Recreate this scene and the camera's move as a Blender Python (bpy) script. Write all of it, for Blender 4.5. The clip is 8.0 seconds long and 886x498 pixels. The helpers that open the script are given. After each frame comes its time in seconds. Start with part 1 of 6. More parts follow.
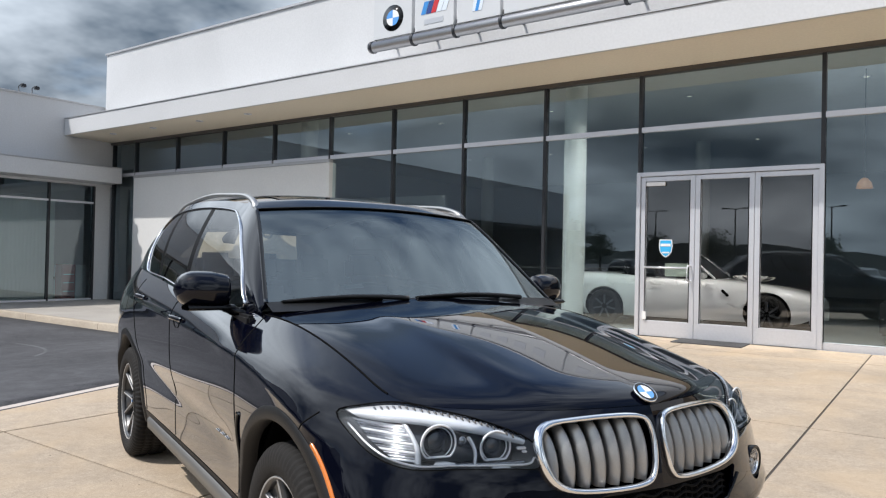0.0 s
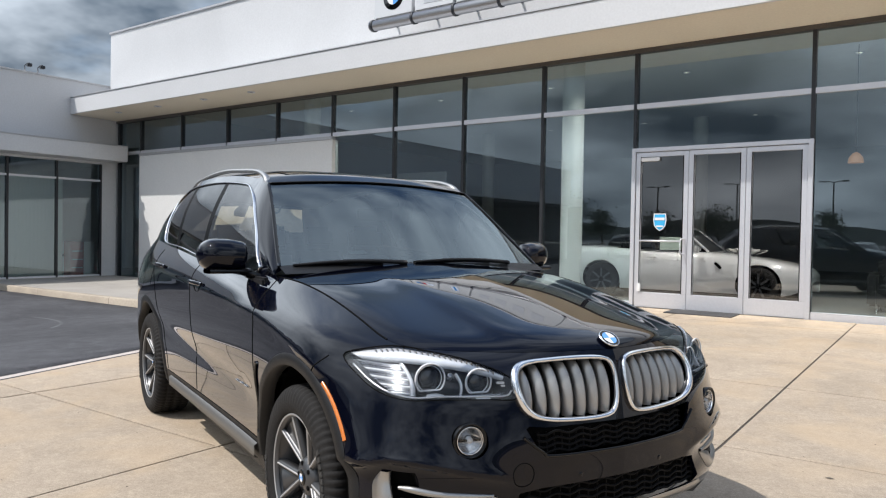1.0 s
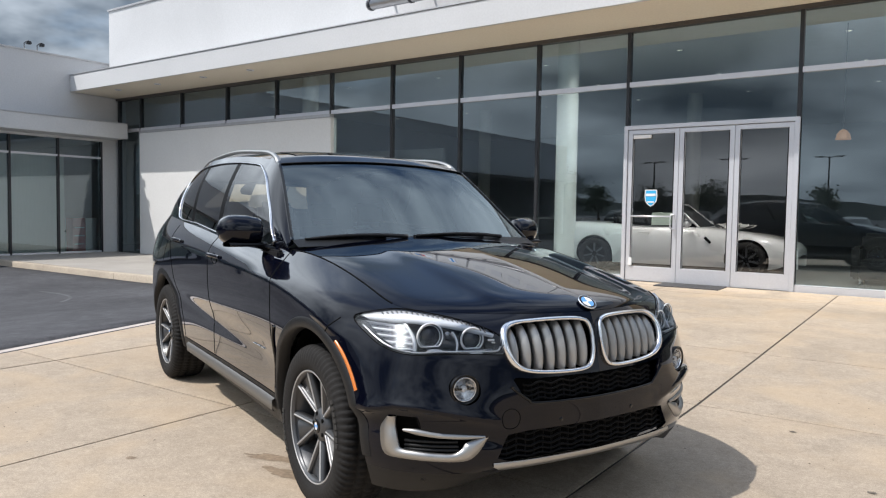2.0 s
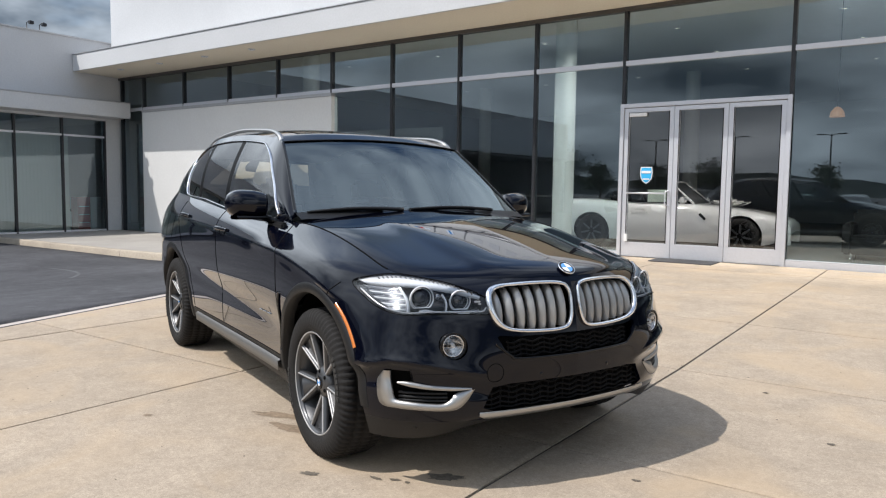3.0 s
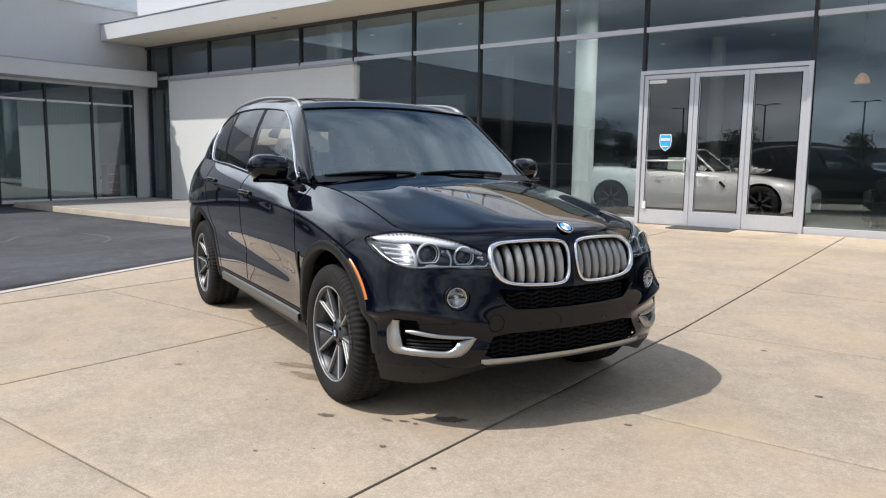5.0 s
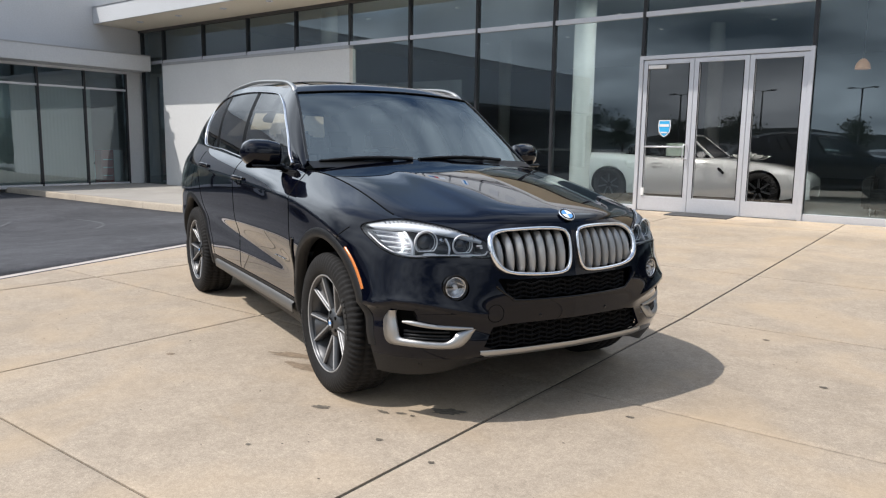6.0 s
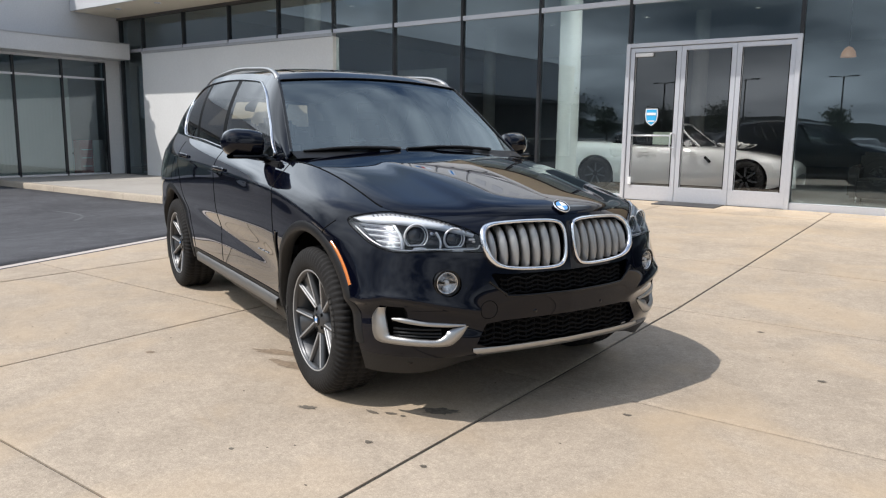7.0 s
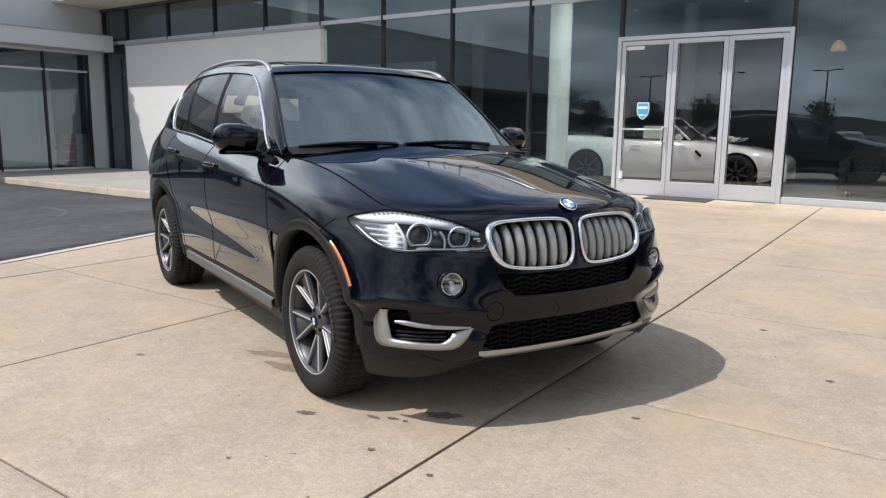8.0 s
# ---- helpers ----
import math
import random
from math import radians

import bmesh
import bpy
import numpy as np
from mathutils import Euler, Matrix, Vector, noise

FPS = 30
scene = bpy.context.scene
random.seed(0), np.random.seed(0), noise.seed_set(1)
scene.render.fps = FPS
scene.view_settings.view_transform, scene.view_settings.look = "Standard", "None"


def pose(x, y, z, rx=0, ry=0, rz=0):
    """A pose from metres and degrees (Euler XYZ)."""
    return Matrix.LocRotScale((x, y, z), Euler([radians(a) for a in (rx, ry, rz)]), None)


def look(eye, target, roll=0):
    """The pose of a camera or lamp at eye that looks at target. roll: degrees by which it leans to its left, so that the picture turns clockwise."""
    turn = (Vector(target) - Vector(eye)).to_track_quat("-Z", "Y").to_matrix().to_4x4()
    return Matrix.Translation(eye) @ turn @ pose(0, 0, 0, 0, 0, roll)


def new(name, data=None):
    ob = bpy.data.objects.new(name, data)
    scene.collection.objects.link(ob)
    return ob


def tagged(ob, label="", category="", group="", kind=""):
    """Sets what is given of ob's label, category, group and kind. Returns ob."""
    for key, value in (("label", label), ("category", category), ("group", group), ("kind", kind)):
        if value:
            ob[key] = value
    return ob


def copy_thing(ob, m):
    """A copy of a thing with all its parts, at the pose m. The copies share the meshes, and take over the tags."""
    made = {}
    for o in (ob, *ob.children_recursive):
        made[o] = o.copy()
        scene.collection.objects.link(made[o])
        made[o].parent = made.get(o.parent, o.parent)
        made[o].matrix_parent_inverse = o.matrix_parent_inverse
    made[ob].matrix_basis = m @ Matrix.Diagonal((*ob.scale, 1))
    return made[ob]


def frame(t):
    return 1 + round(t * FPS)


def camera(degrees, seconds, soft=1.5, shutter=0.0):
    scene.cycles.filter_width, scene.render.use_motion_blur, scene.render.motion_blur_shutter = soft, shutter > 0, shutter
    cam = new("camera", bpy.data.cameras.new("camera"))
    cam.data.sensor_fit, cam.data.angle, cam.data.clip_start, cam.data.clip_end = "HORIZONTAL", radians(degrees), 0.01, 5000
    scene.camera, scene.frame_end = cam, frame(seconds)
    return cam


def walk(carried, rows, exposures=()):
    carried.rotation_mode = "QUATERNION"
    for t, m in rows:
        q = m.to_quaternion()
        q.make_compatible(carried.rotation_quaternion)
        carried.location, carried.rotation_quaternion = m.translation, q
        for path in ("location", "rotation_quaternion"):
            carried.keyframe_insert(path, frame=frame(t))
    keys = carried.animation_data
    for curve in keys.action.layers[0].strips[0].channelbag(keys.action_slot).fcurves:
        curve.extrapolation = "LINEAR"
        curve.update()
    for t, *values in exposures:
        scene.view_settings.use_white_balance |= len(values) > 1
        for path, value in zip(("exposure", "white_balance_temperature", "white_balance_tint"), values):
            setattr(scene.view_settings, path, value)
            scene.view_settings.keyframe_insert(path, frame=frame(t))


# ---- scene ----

# camera and its walk
cam = camera(62.694, 8.0, soft=1.2)
walk(cam, [
    (0, look((1.5396, -2.5827, 1.3807), (-0.7811, 0.6749, 1.4303), 1.242)),
    (0.5, look((1.6360, -2.7124, 1.3523), (-0.6906, 0.5414, 1.3434), 1.088)),
    (1, look((1.7875, -2.8562, 1.3374), (-0.5432, 0.3937, 1.2604), 0.999)),
    (1.5, look((1.9006, -3.0148, 1.3446), (-0.4218, 0.2387, 1.1998), 0.966)),
    (3, look((2.1963, -3.3483, 1.3150), (-0.1194, -0.1030, 0.9904), 0.736)),
    (3.5, look((2.3140, -3.4260, 1.3088), (-0.0270, -0.2042, 0.9352), 0.748)),
    (4, look((2.3940, -3.4901, 1.3056), (0.0150, -0.3013, 0.8904), 0.685)),
    (4.5, look((2.4163, -3.5001, 1.2931), (0.0109, -0.3366, 0.8382), 0.704)),
    (6, look((2.3422, -3.4181, 1.2865), (-0.0456, -0.2600, 0.7163), 0.862)),
    (6.5, look((2.2825, -3.3596, 1.2806), (-0.0695, -0.1801, 0.6810), 0.816)),
    (7, look((2.2405, -3.3271, 1.2864), (-0.0745, -0.1257, 0.6600), 0.734)),
    (7.5, look((2.1753, -3.2988, 1.2893), (-0.1041, -0.0757, 0.6440), 0.671)),
    (8, look((2.1117, -3.2767, 1.2932), (-0.1391, -0.0367, 0.6329), 0.740)),
], exposures=((0, 0.10, 6330, 10), (1.5, 0.13, 6330, 10), (3, 0.12, 6330, 10), (4.5, 0.09, 6330, 10), (6, 0.06, 6330, 10), (8, 0.07, 6330, 10)))

# sky with broken cloud, and one sun
SUN_WAY = Vector((0.37, 0.588, -1.0)).normalized()
SUN_ELEV = math.asin(-SUN_WAY.z)
SUN_AZ = math.atan2(-SUN_WAY.x, -SUN_WAY.y)
scene.view_settings.exposure = 0.0


def build_sky():
    world = bpy.data.worlds.new("sky")
    scene.world = world
    world.use_nodes = True
    nt = world.node_tree
    nt.nodes.clear()
    out = nt.nodes.new("ShaderNodeOutputWorld")
    sky = nt.nodes.new("ShaderNodeTexSky")
    sky.sky_type, sky.sun_disc = "NISHITA", False
    sky.sun_elevation, sky.sun_rotation = SUN_ELEV, SUN_AZ
    clear = nt.nodes.new("ShaderNodeBackground")
    clear.inputs["Strength"].default_value = 0.15
    nt.links.new(sky.outputs[0], clear.inputs["Color"])
    # the cloud deck: a plane of noise seen from below
    geo = nt.nodes.new("ShaderNodeTexCoord")
    sep = nt.nodes.new("ShaderNodeSeparateXYZ")
    nt.links.new(geo.outputs["Generated"], sep.inputs[0])
    up = nt.nodes.new("ShaderNodeMath")
    up.operation = "MAXIMUM"
    up.inputs[1].default_value = 0.0
    nt.links.new(sep.outputs["Z"], up.inputs[0])
    lift = nt.nodes.new("ShaderNodeMath")
    lift.operation = "ADD"
    lift.inputs[1].default_value = 0.30
    nt.links.new(up.outputs[0], lift.inputs[0])
    flat = nt.nodes.new("ShaderNodeVectorMath")
    flat.operation = "DIVIDE"
    spread = nt.nodes.new("ShaderNodeCombineXYZ")
    for i in range(3):
        nt.links.new(lift.outputs[0], spread.inputs[i])
    nt.links.new(geo.outputs["Generated"], flat.inputs[0])
    nt.links.new(spread.outputs[0], flat.inputs[1])
    shift = nt.nodes.new("ShaderNodeVectorMath")
    shift.operation = "ADD"
    shift.inputs[1].default_value = (2.19, -25.95, -1.7)
    nt.links.new(flat.outputs[0], shift.inputs[0])

    def cloud_noise(scale, detail, rough, warp):
        n = nt.nodes.new("ShaderNodeTexNoise")
        n.inputs["Scale"].default_value = scale
        n.inputs["Detail"].default_value = detail
        n.inputs["Roughness"].default_value = rough
        n.inputs["Distortion"].default_value = warp
        nt.links.new(shift.outputs[0], n.inputs["Vector"])
        return n

    # the deck closes up towards the horizon
    low = nt.nodes.new("ShaderNodeMapRange")
    low.inputs["From Min"].default_value, low.inputs["From Max"].default_value = 0.05, 0.75
    low.inputs["To Min"].default_value, low.inputs["To Max"].default_value = 0.25, -0.03
    nt.links.new(sep.outputs["Z"], low.inputs["Value"])
    thick_air = nt.nodes.new("ShaderNodeMath")
    thick_air.operation = "ADD"
    nt.links.new(cloud_noise(0.75, 6, 0.55, 0.0).outputs["Fac"], thick_air.inputs[0])
    nt.links.new(low.outputs["Result"], thick_air.inputs[1])
    cover = nt.nodes.new("ShaderNodeValToRGB")
    cover.color_ramp.elements[0].position = 0.45
    cover.color_ramp.elements[1].position = 0.58
    nt.links.new(thick_air.outputs[0], cover.inputs[0])
    tone = nt.nodes.new("ShaderNodeValToRGB")
    tone.color_ramp.elements[0].position = 0.38
    tone.color_ramp.elements[0].color = (0.076, 0.103, 0.136, 1)
    tone.color_ramp.elements[1].position = 0.64
    tone.color_ramp.elements[1].color = (0.86, 0.93, 1.0, 1)
    nt.links.new(cloud_noise(1.1, 6, 0.52, 0.0).outputs["Fac"], tone.inputs[0])
    cloud = nt.nodes.new("ShaderNodeBackground")
    # cloud bases darken towards the horizon
    base = nt.nodes.new("ShaderNodeMapRange")
    base.inputs["From Min"].default_value, base.inputs["From Max"].default_value = 0.12, 0.60
    base.inputs["To Min"].default_value, base.inputs["To Max"].default_value = 1.25, 2.2
    nt.links.new(sep.outputs["Z"], base.inputs["Value"])
    nt.links.new(base.outputs["Result"], cloud.inputs["Strength"])
    nt.links.new(tone.outputs[0], cloud.inputs["Color"])
    mix = nt.nodes.new("ShaderNodeMixShader")
    nt.links.new(cover.outputs[0], mix.inputs[0])
    nt.links.new(clear.outputs[0], mix.inputs[1])
    nt.links.new(cloud.outputs[0], mix.inputs[2])
    nt.links.new(mix.outputs[0], out.inputs[0])


build_sky()
sun = new("sun", bpy.data.lights.new("sun", "SUN"))
sun.data.energy, sun.data.angle, sun.data.color = 3.75, radians(0.6), (1.0, 0.95, 0.89)
sun.matrix_world = look((0, 0, 40), Vector((0, 0, 40)) + SUN_WAY)


# building helpers
def link_bm(name, bm, material, smooth=True):
    me = bpy.data.meshes.new(name)
    bm.to_mesh(me)
    bm.free()
    me.materials.append(material)
    if smooth:
        me.shade_smooth()
    return new(name, me)


def part(name, bm, material, parent, label="", smooth=True):
    """One mesh object under a thing or a part, built in the thing's own coordinates."""
    ob = link_bm(name, bm, material, smooth)
    ob.parent = parent
    if label:
        tagged(ob, label)
    return ob


def sharp(bm, degrees=35):
    """Keep edges crisp where faces meet at more than that angle."""
    lim = radians(degrees)
    for e in bm.edges:
        e.smooth = len(e.link_faces) == 2 and e.calc_face_angle(0) < lim
    return bm


def box_bm(x0, x1, y0, y1, z0, z1, bevel=0.0, bm=None):
    own = bmesh.new()
    bmesh.ops.create_cube(own, size=1)
    for v in own.verts:
        v.co = Vector((x0 + (v.co.x + .5) * (x1 - x0), y0 + (v.co.y + .5) * (y1 - y0), z0 + (v.co.z + .5) * (z1 - z0)))
    if bevel > 0:
        bmesh.ops.bevel(own, geom=own.edges[:], offset=bevel, segments=2, affect="EDGES", clamp_overlap=True)
    sharp(own)
    return join_bm(bm, own) if bm else own


def join_bm(bm, other):
    me = bpy.data.meshes.new("tmp")
    other.to_mesh(me)
    other.free()
    bm.from_mesh(me)
    bpy.data.meshes.remove(me)
    return bm


def grid_bm(points, closed_u=False, closed_v=False, bm=None):
    """A quad grid over points[i][j]."""
    bm = bm or bmesh.new()
    vs = [[bm.verts.new(p) for p in row] for row in points]
    nu, nv = len(vs), len(vs[0])
    for i in range(nu if closed_u else nu - 1):
        for j in range(nv if closed_v else nv - 1):
            a, b, c, d = vs[i][j], vs[(i + 1) % nu][j], vs[(i + 1) % nu][(j + 1) % nv], vs[i][(j + 1) % nv]
            try:
                bm.faces.new((a, b, c, d))
            except ValueError:
                pass
    return bm


def tube_bm(path, radius, sides=8, closed=False, flat=1.0, up=Vector((0, 0, 1)), bm=None):
    """A tube along path; radius may be a list; flat squashes it along up."""
    path = [Vector(p) for p in path]
    n = len(path)
    rows = []
    for i, p in enumerate(path):
        a = path[(i - 1) % n] if closed or i > 0 else path[0]
        b = path[(i + 1) % n] if closed or i < n - 1 else path[-1]
        t = (b - a).normalized()
        s = t.cross(up)
        s = s.normalized() if s.length > 1e-6 else Vector((1, 0, 0))
        w = s.cross(t).normalized()
        r = radius[i] if isinstance(radius, (list, tuple)) else radius
        rows.append([p + r * (math.cos(k * math.tau / sides) * s + flat * math.sin(k * math.tau / sides) * w) for k in range(sides)])
    bm = grid_bm(rows, closed_u=closed, closed_v=True, bm=bm)
    if not closed:
        bm.verts.ensure_lookup_table()
        m = len(bm.verts)
        bm.faces.new([bm.verts[m - n * sides + k] for k in reversed(range(sides))])
        bm.faces.new([bm.verts[m - sides + k] for k in range(sides)])
    return bm


def lathe_bm(profile, steps=48, axis="x", bm=None):
    """profile of (along, radius) turned about an axis through the origin."""
    rows = []
    for k in range(steps):
        a = k * math.tau / steps
        c, s = math.cos(a), math.sin(a)
        rows.append([Vector((h, r * c, r * s)) if axis == "x" else Vector((r * c, r * s, h)) if axis == "z" else Vector((r * s, h, r * c)) for h, r in profile])
    return grid_bm(rows, closed_u=True, bm=bm)


def spline(points, samples, closed=False):
    """Smooth cubic B-spline near the points, clamped to its ends; points may be any vectors."""
    P = np.array(points, float)
    if closed:
        P = np.vstack([P[-1:], P, P[:2]])
    else:
        P = np.vstack([2 * P[:1] - P[1:2], P, 2 * P[-1:] - P[-2:-1]])
    n = len(P) - 3
    out = []
    for k in range(samples):
        t = k * n / (samples if closed else samples - 1)
        i = min(int(t), n - 1)
        f = t - i
        w = np.array([(1 - f) ** 3, 3 * f ** 3 - 6 * f ** 2 + 4, -3 * f ** 3 + 3 * f ** 2 + 3 * f + 1, f ** 3]) / 6
        out.append(w @ P[i:i + 4])
    return np.array(out)


def curve_through(points, samples, closed=False):
    """Catmull-Rom through the points."""
    P = np.array(points, float)
    P = np.vstack([P[-1:], P, P[:2]]) if closed else np.vstack([2 * P[0] - P[1], P, 2 * P[-1] - P[-2]])
    n = len(P) - 3
    out = []
    for k in range(samples):
        t = k * n / (samples if closed else samples - 1)
        i = min(int(t), n - 1)
        f = t - i
        a, b, c, d = P[i:i + 4]
        out.append(.5 * (2 * b + (c - a) * f + (2 * a - 5 * b + 4 * c - d) * f * f + (3 * b - a - 3 * c + d) * f ** 3))
    return np.array(out)


def inside(poly, u, v):
    hit = False
    for (x0, y0), (x1, y1) in zip(poly, list(poly[1:]) + [poly[0]]):
        if (y0 > v) != (y1 > v) and u < (x1 - x0) * (v - y0) / (y1 - y0) + x0:
            hit = not hit
    return hit


def split_by(bm, poly, flat, only, closed=True):
    """Split faces along a polygon that is given in the two coordinates that flat keeps."""
    pairs = list(zip(poly, list(poly[1:]) + [poly[0]])) if closed else list(zip(poly[:-1], poly[1:]))

    def span(f):
        us = [v.co[flat[0]] for v in f.verts]
        ws = [v.co[flat[1]] for v in f.verts]
        return min(us), max(us), min(ws), max(ws)

    def meets(f, u0, u1, v0, v1):
        a, b, c, d = span(f)
        return b > min(u0, u1) - 1e-4 and a < max(u0, u1) + 1e-4 and d > min(v0, v1) - 1e-4 and c < max(v0, v1) + 1e-4

    all_u, all_v = [p[0] for p in poly], [p[1] for p in poly]
    pool = {f for f in bm.faces if meets(f, min(all_u), max(all_u), min(all_v), max(all_v)) and only(f.calc_center_median())}
    for (u0, v0), (u1, v1) in pairs:
        if abs(u1 - u0) + abs(v1 - v0) < 1e-6:
            continue
        near = [f for f in pool if f.is_valid and meets(f, u0, u1, v0, v1)]
        geom = set(near)
        for f in near:
            geom.update(f.edges)
            geom.update(f.verts)
        co, no = [0, 0, 0], [0, 0, 0]
        co[flat[0]], co[flat[1]] = u0, v0
        no[flat[0]], no[flat[1]] = v1 - v0, u0 - u1
        if near:
            made = bmesh.ops.bisect_plane(bm, geom=list(geom), dist=1e-5, plane_co=co, plane_no=no)
            pool = {f for f in pool if f.is_valid} | {g for g in made["geom"] if isinstance(g, bmesh.types.BMFace)}


def take(bm, test):
    """The faces that pass the test, moved out into a bmesh of their own."""
    out = bm.copy()
    bmesh.ops.delete(out, geom=[f for f in out.faces if not test(f.calc_center_median())], context="FACES")
    bmesh.ops.delete(bm, geom=[f for f in bm.faces if test(f.calc_center_median())], context="FACES")
    return out


def mirrored(bm):
    """A copy of bm mirrored across x = 0."""
    out = bm.copy()
    for v in out.verts:
        v.co.x = -v.co.x
    bmesh.ops.reverse_faces(out, faces=out.faces[:])
    return out


def thick(bm, depth):
    """Give a skin some depth to its inner side, so that its edges have a face."""
    rims = [e for e in bm.edges if len(e.link_faces) == 1]
    bm.normal_update()
    if not rims:
        return bm
    made = bmesh.ops.extrude_edge_only(bm, edges=rims)
    for v in [g for g in made["geom"] if isinstance(g, bmesh.types.BMVert)]:
        base = [e.other_vert(v) for e in v.link_edges if any(len(f.verts) for f in e.link_faces)]
        n = Vector()
        for o in base:
            n += o.normal
        if n.length:
            v.co -= n.normalized() * depth
    for e in rims:
        e.smooth = False
    return bm


def moved(bm, m):
    bm.transform(m)
    return bm


# materials
def material(name, color, rough=0.5, metal=0.0, grain=0.0, grain_scale=60.0, stain=0.0, stain_scale=3.0, bump=0.0, bump_scale=200.0, coat=0.0, rough_var=0.0, tint2=None, space="Object", more=(), gloss=None, vary=0.0):
    """A surface with colour variation at two scales, fine relief and uneven gloss."""
    m = bpy.data.materials.new(name)
    m.use_nodes = True
    nt = m.node_tree
    b = nt.nodes["Principled BSDF"]
    b.inputs["Roughness"].default_value = rough
    b.inputs["Metallic"].default_value = metal
    b.inputs["Coat Weight"].default_value = coat
    b.inputs["Coat Roughness"].default_value = 0.02
    b.inputs["Base Color"].default_value = (*color, 1)
    if gloss is not None:
        b.inputs["Specular IOR Level"].default_value = gloss
    co = nt.nodes.new("ShaderNodeTexCoord")

    def noise_node(scale, detail=6.0, warp=0.0):
        n = nt.nodes.new("ShaderNodeTexNoise")
        n.inputs["Scale"].default_value, n.inputs["Detail"].default_value = scale, detail
        n.inputs["Distortion"].default_value = warp
        nt.links.new(co.outputs[space], n.inputs["Vector"])
        return n.outputs["Fac"]

    last = None
    if grain or stain:
        base = nt.nodes.new("ShaderNodeRGB")
        base.outputs[0].default_value = (*color, 1)
        last = base.outputs[0]
        for amount, scale, warp in ((stain, stain_scale, 0.6), (grain, grain_scale, 0.0), *more):
            if amount:
                r = nt.nodes.new("ShaderNodeMapRange")
                r.inputs["From Min"].default_value, r.inputs["From Max"].default_value = 0.3, 0.7
                r.inputs["To Min"].default_value, r.inputs["To Max"].default_value = 1 - amount, 1 + amount * 0.6
                nt.links.new(noise_node(scale, 8.0, warp), r.inputs["Value"])
                mul = nt.nodes.new("ShaderNodeVectorMath")
                mul.operation = "SCALE"
                nt.links.new(last, mul.inputs[0])
                nt.links.new(r.outputs[0], mul.inputs["Scale"])
                last = mul.outputs[0]
        if vary:
            # every piece has its own tone
            info = nt.nodes.new("ShaderNodeObjectInfo")
            r = nt.nodes.new("ShaderNodeMapRange")
            r.inputs["To Min"].default_value, r.inputs["To Max"].default_value = 1 - vary, 1 + vary
            nt.links.new(info.outputs["Random"], r.inputs["Value"])
            mul = nt.nodes.new("ShaderNodeVectorMath")
            mul.operation = "SCALE"
            nt.links.new(last, mul.inputs[0])
            nt.links.new(r.outputs[0], mul.inputs["Scale"])
            last = mul.outputs[0]
        if tint2:
            mx = nt.nodes.new("ShaderNodeMix")
            mx.data_type = "RGBA"
            ramp = nt.nodes.new("ShaderNodeMapRange")
            ramp.inputs["From Min"].default_value, ramp.inputs["From Max"].default_value = 0.45, 0.90
            nt.links.new(noise_node(stain_scale * 2.6, 10.0, 1.0), ramp.inputs["Value"])
            nt.links.new(ramp.outputs[0], mx.inputs["Factor"])
            nt.links.new(last, mx.inputs["A"])
            mx.inputs["B"].default_value = (*tint2, 1)
            last = mx.outputs["Result"]
        nt.links.new(last, b.inputs["Base Color"])
    if rough_var:
        r = nt.nodes.new("ShaderNodeMapRange")
        r.inputs["From Min"].default_value, r.inputs["From Max"].default_value = 0.3, 0.7
        r.inputs["To Min"].default_value, r.inputs["To Max"].default_value = max(0.0, rough - rough_var), min(1.0, rough + rough_var)
        nt.links.new(noise_node(stain_scale * 4, 6.0), r.inputs["Value"])
        nt.links.new(r.outputs[0], b.inputs["Roughness"])
    if bump:
        bp = nt.nodes.new("ShaderNodeBump")
        bp.inputs["Strength"].default_value, bp.inputs["Distance"].default_value = bump, 0.004
        nt.links.new(noise_node(bump_scale, 8.0), bp.inputs["Height"])
        nt.links.new(bp.outputs[0], b.inputs["Normal"])
    return m


def glass(name, color, rough=0.0, ior=1.45, gloss=(1, 1, 1)):
    """Thin clear or tinted pane: a Fresnel mirror over tinted sight through it."""
    m = bpy.data.materials.new(name)
    m.use_nodes = True
    nt = m.node_tree
    nt.nodes.clear()
    out = nt.nodes.new("ShaderNodeOutputMaterial")
    thru = nt.nodes.new("ShaderNodeBsdfTransparent")
    thru.inputs["Color"].default_value = (*color, 1)
    mir = nt.nodes.new("ShaderNodeBsdfGlossy")
    mir.inputs["Color"].default_value = (*gloss, 1)
    mir.inputs["Roughness"].default_value = rough
    fre = nt.nodes.new("ShaderNodeFresnel")
    fre.inputs["IOR"].default_value = ior
    mix = nt.nodes.new("ShaderNodeMixShader")
    nt.links.new(fre.outputs[0], mix.inputs[0])
    nt.links.new(thru.outputs[0], mix.inputs[1])
    nt.links.new(mir.outputs[0], mix.inputs[2])
    nt.links.new(mix.outputs[0], out.inputs[0])
    return m


def lit(name, color, strength):
    m = bpy.data.materials.new(name)
    m.use_nodes = True
    b = m.node_tree.nodes["Principled BSDF"]
    b.inputs["Base Color"].default_value = (*color, 1)
    b.inputs["Emission Color"].default_value = (*color, 1)
    b.inputs["Emission Strength"].default_value = strength
    return m


PAINT = material("black_car_paint", (0.0015, 0.002, 0.006), 0.35, 0.0, coat=1.0, grain=0.25, grain_scale=900)


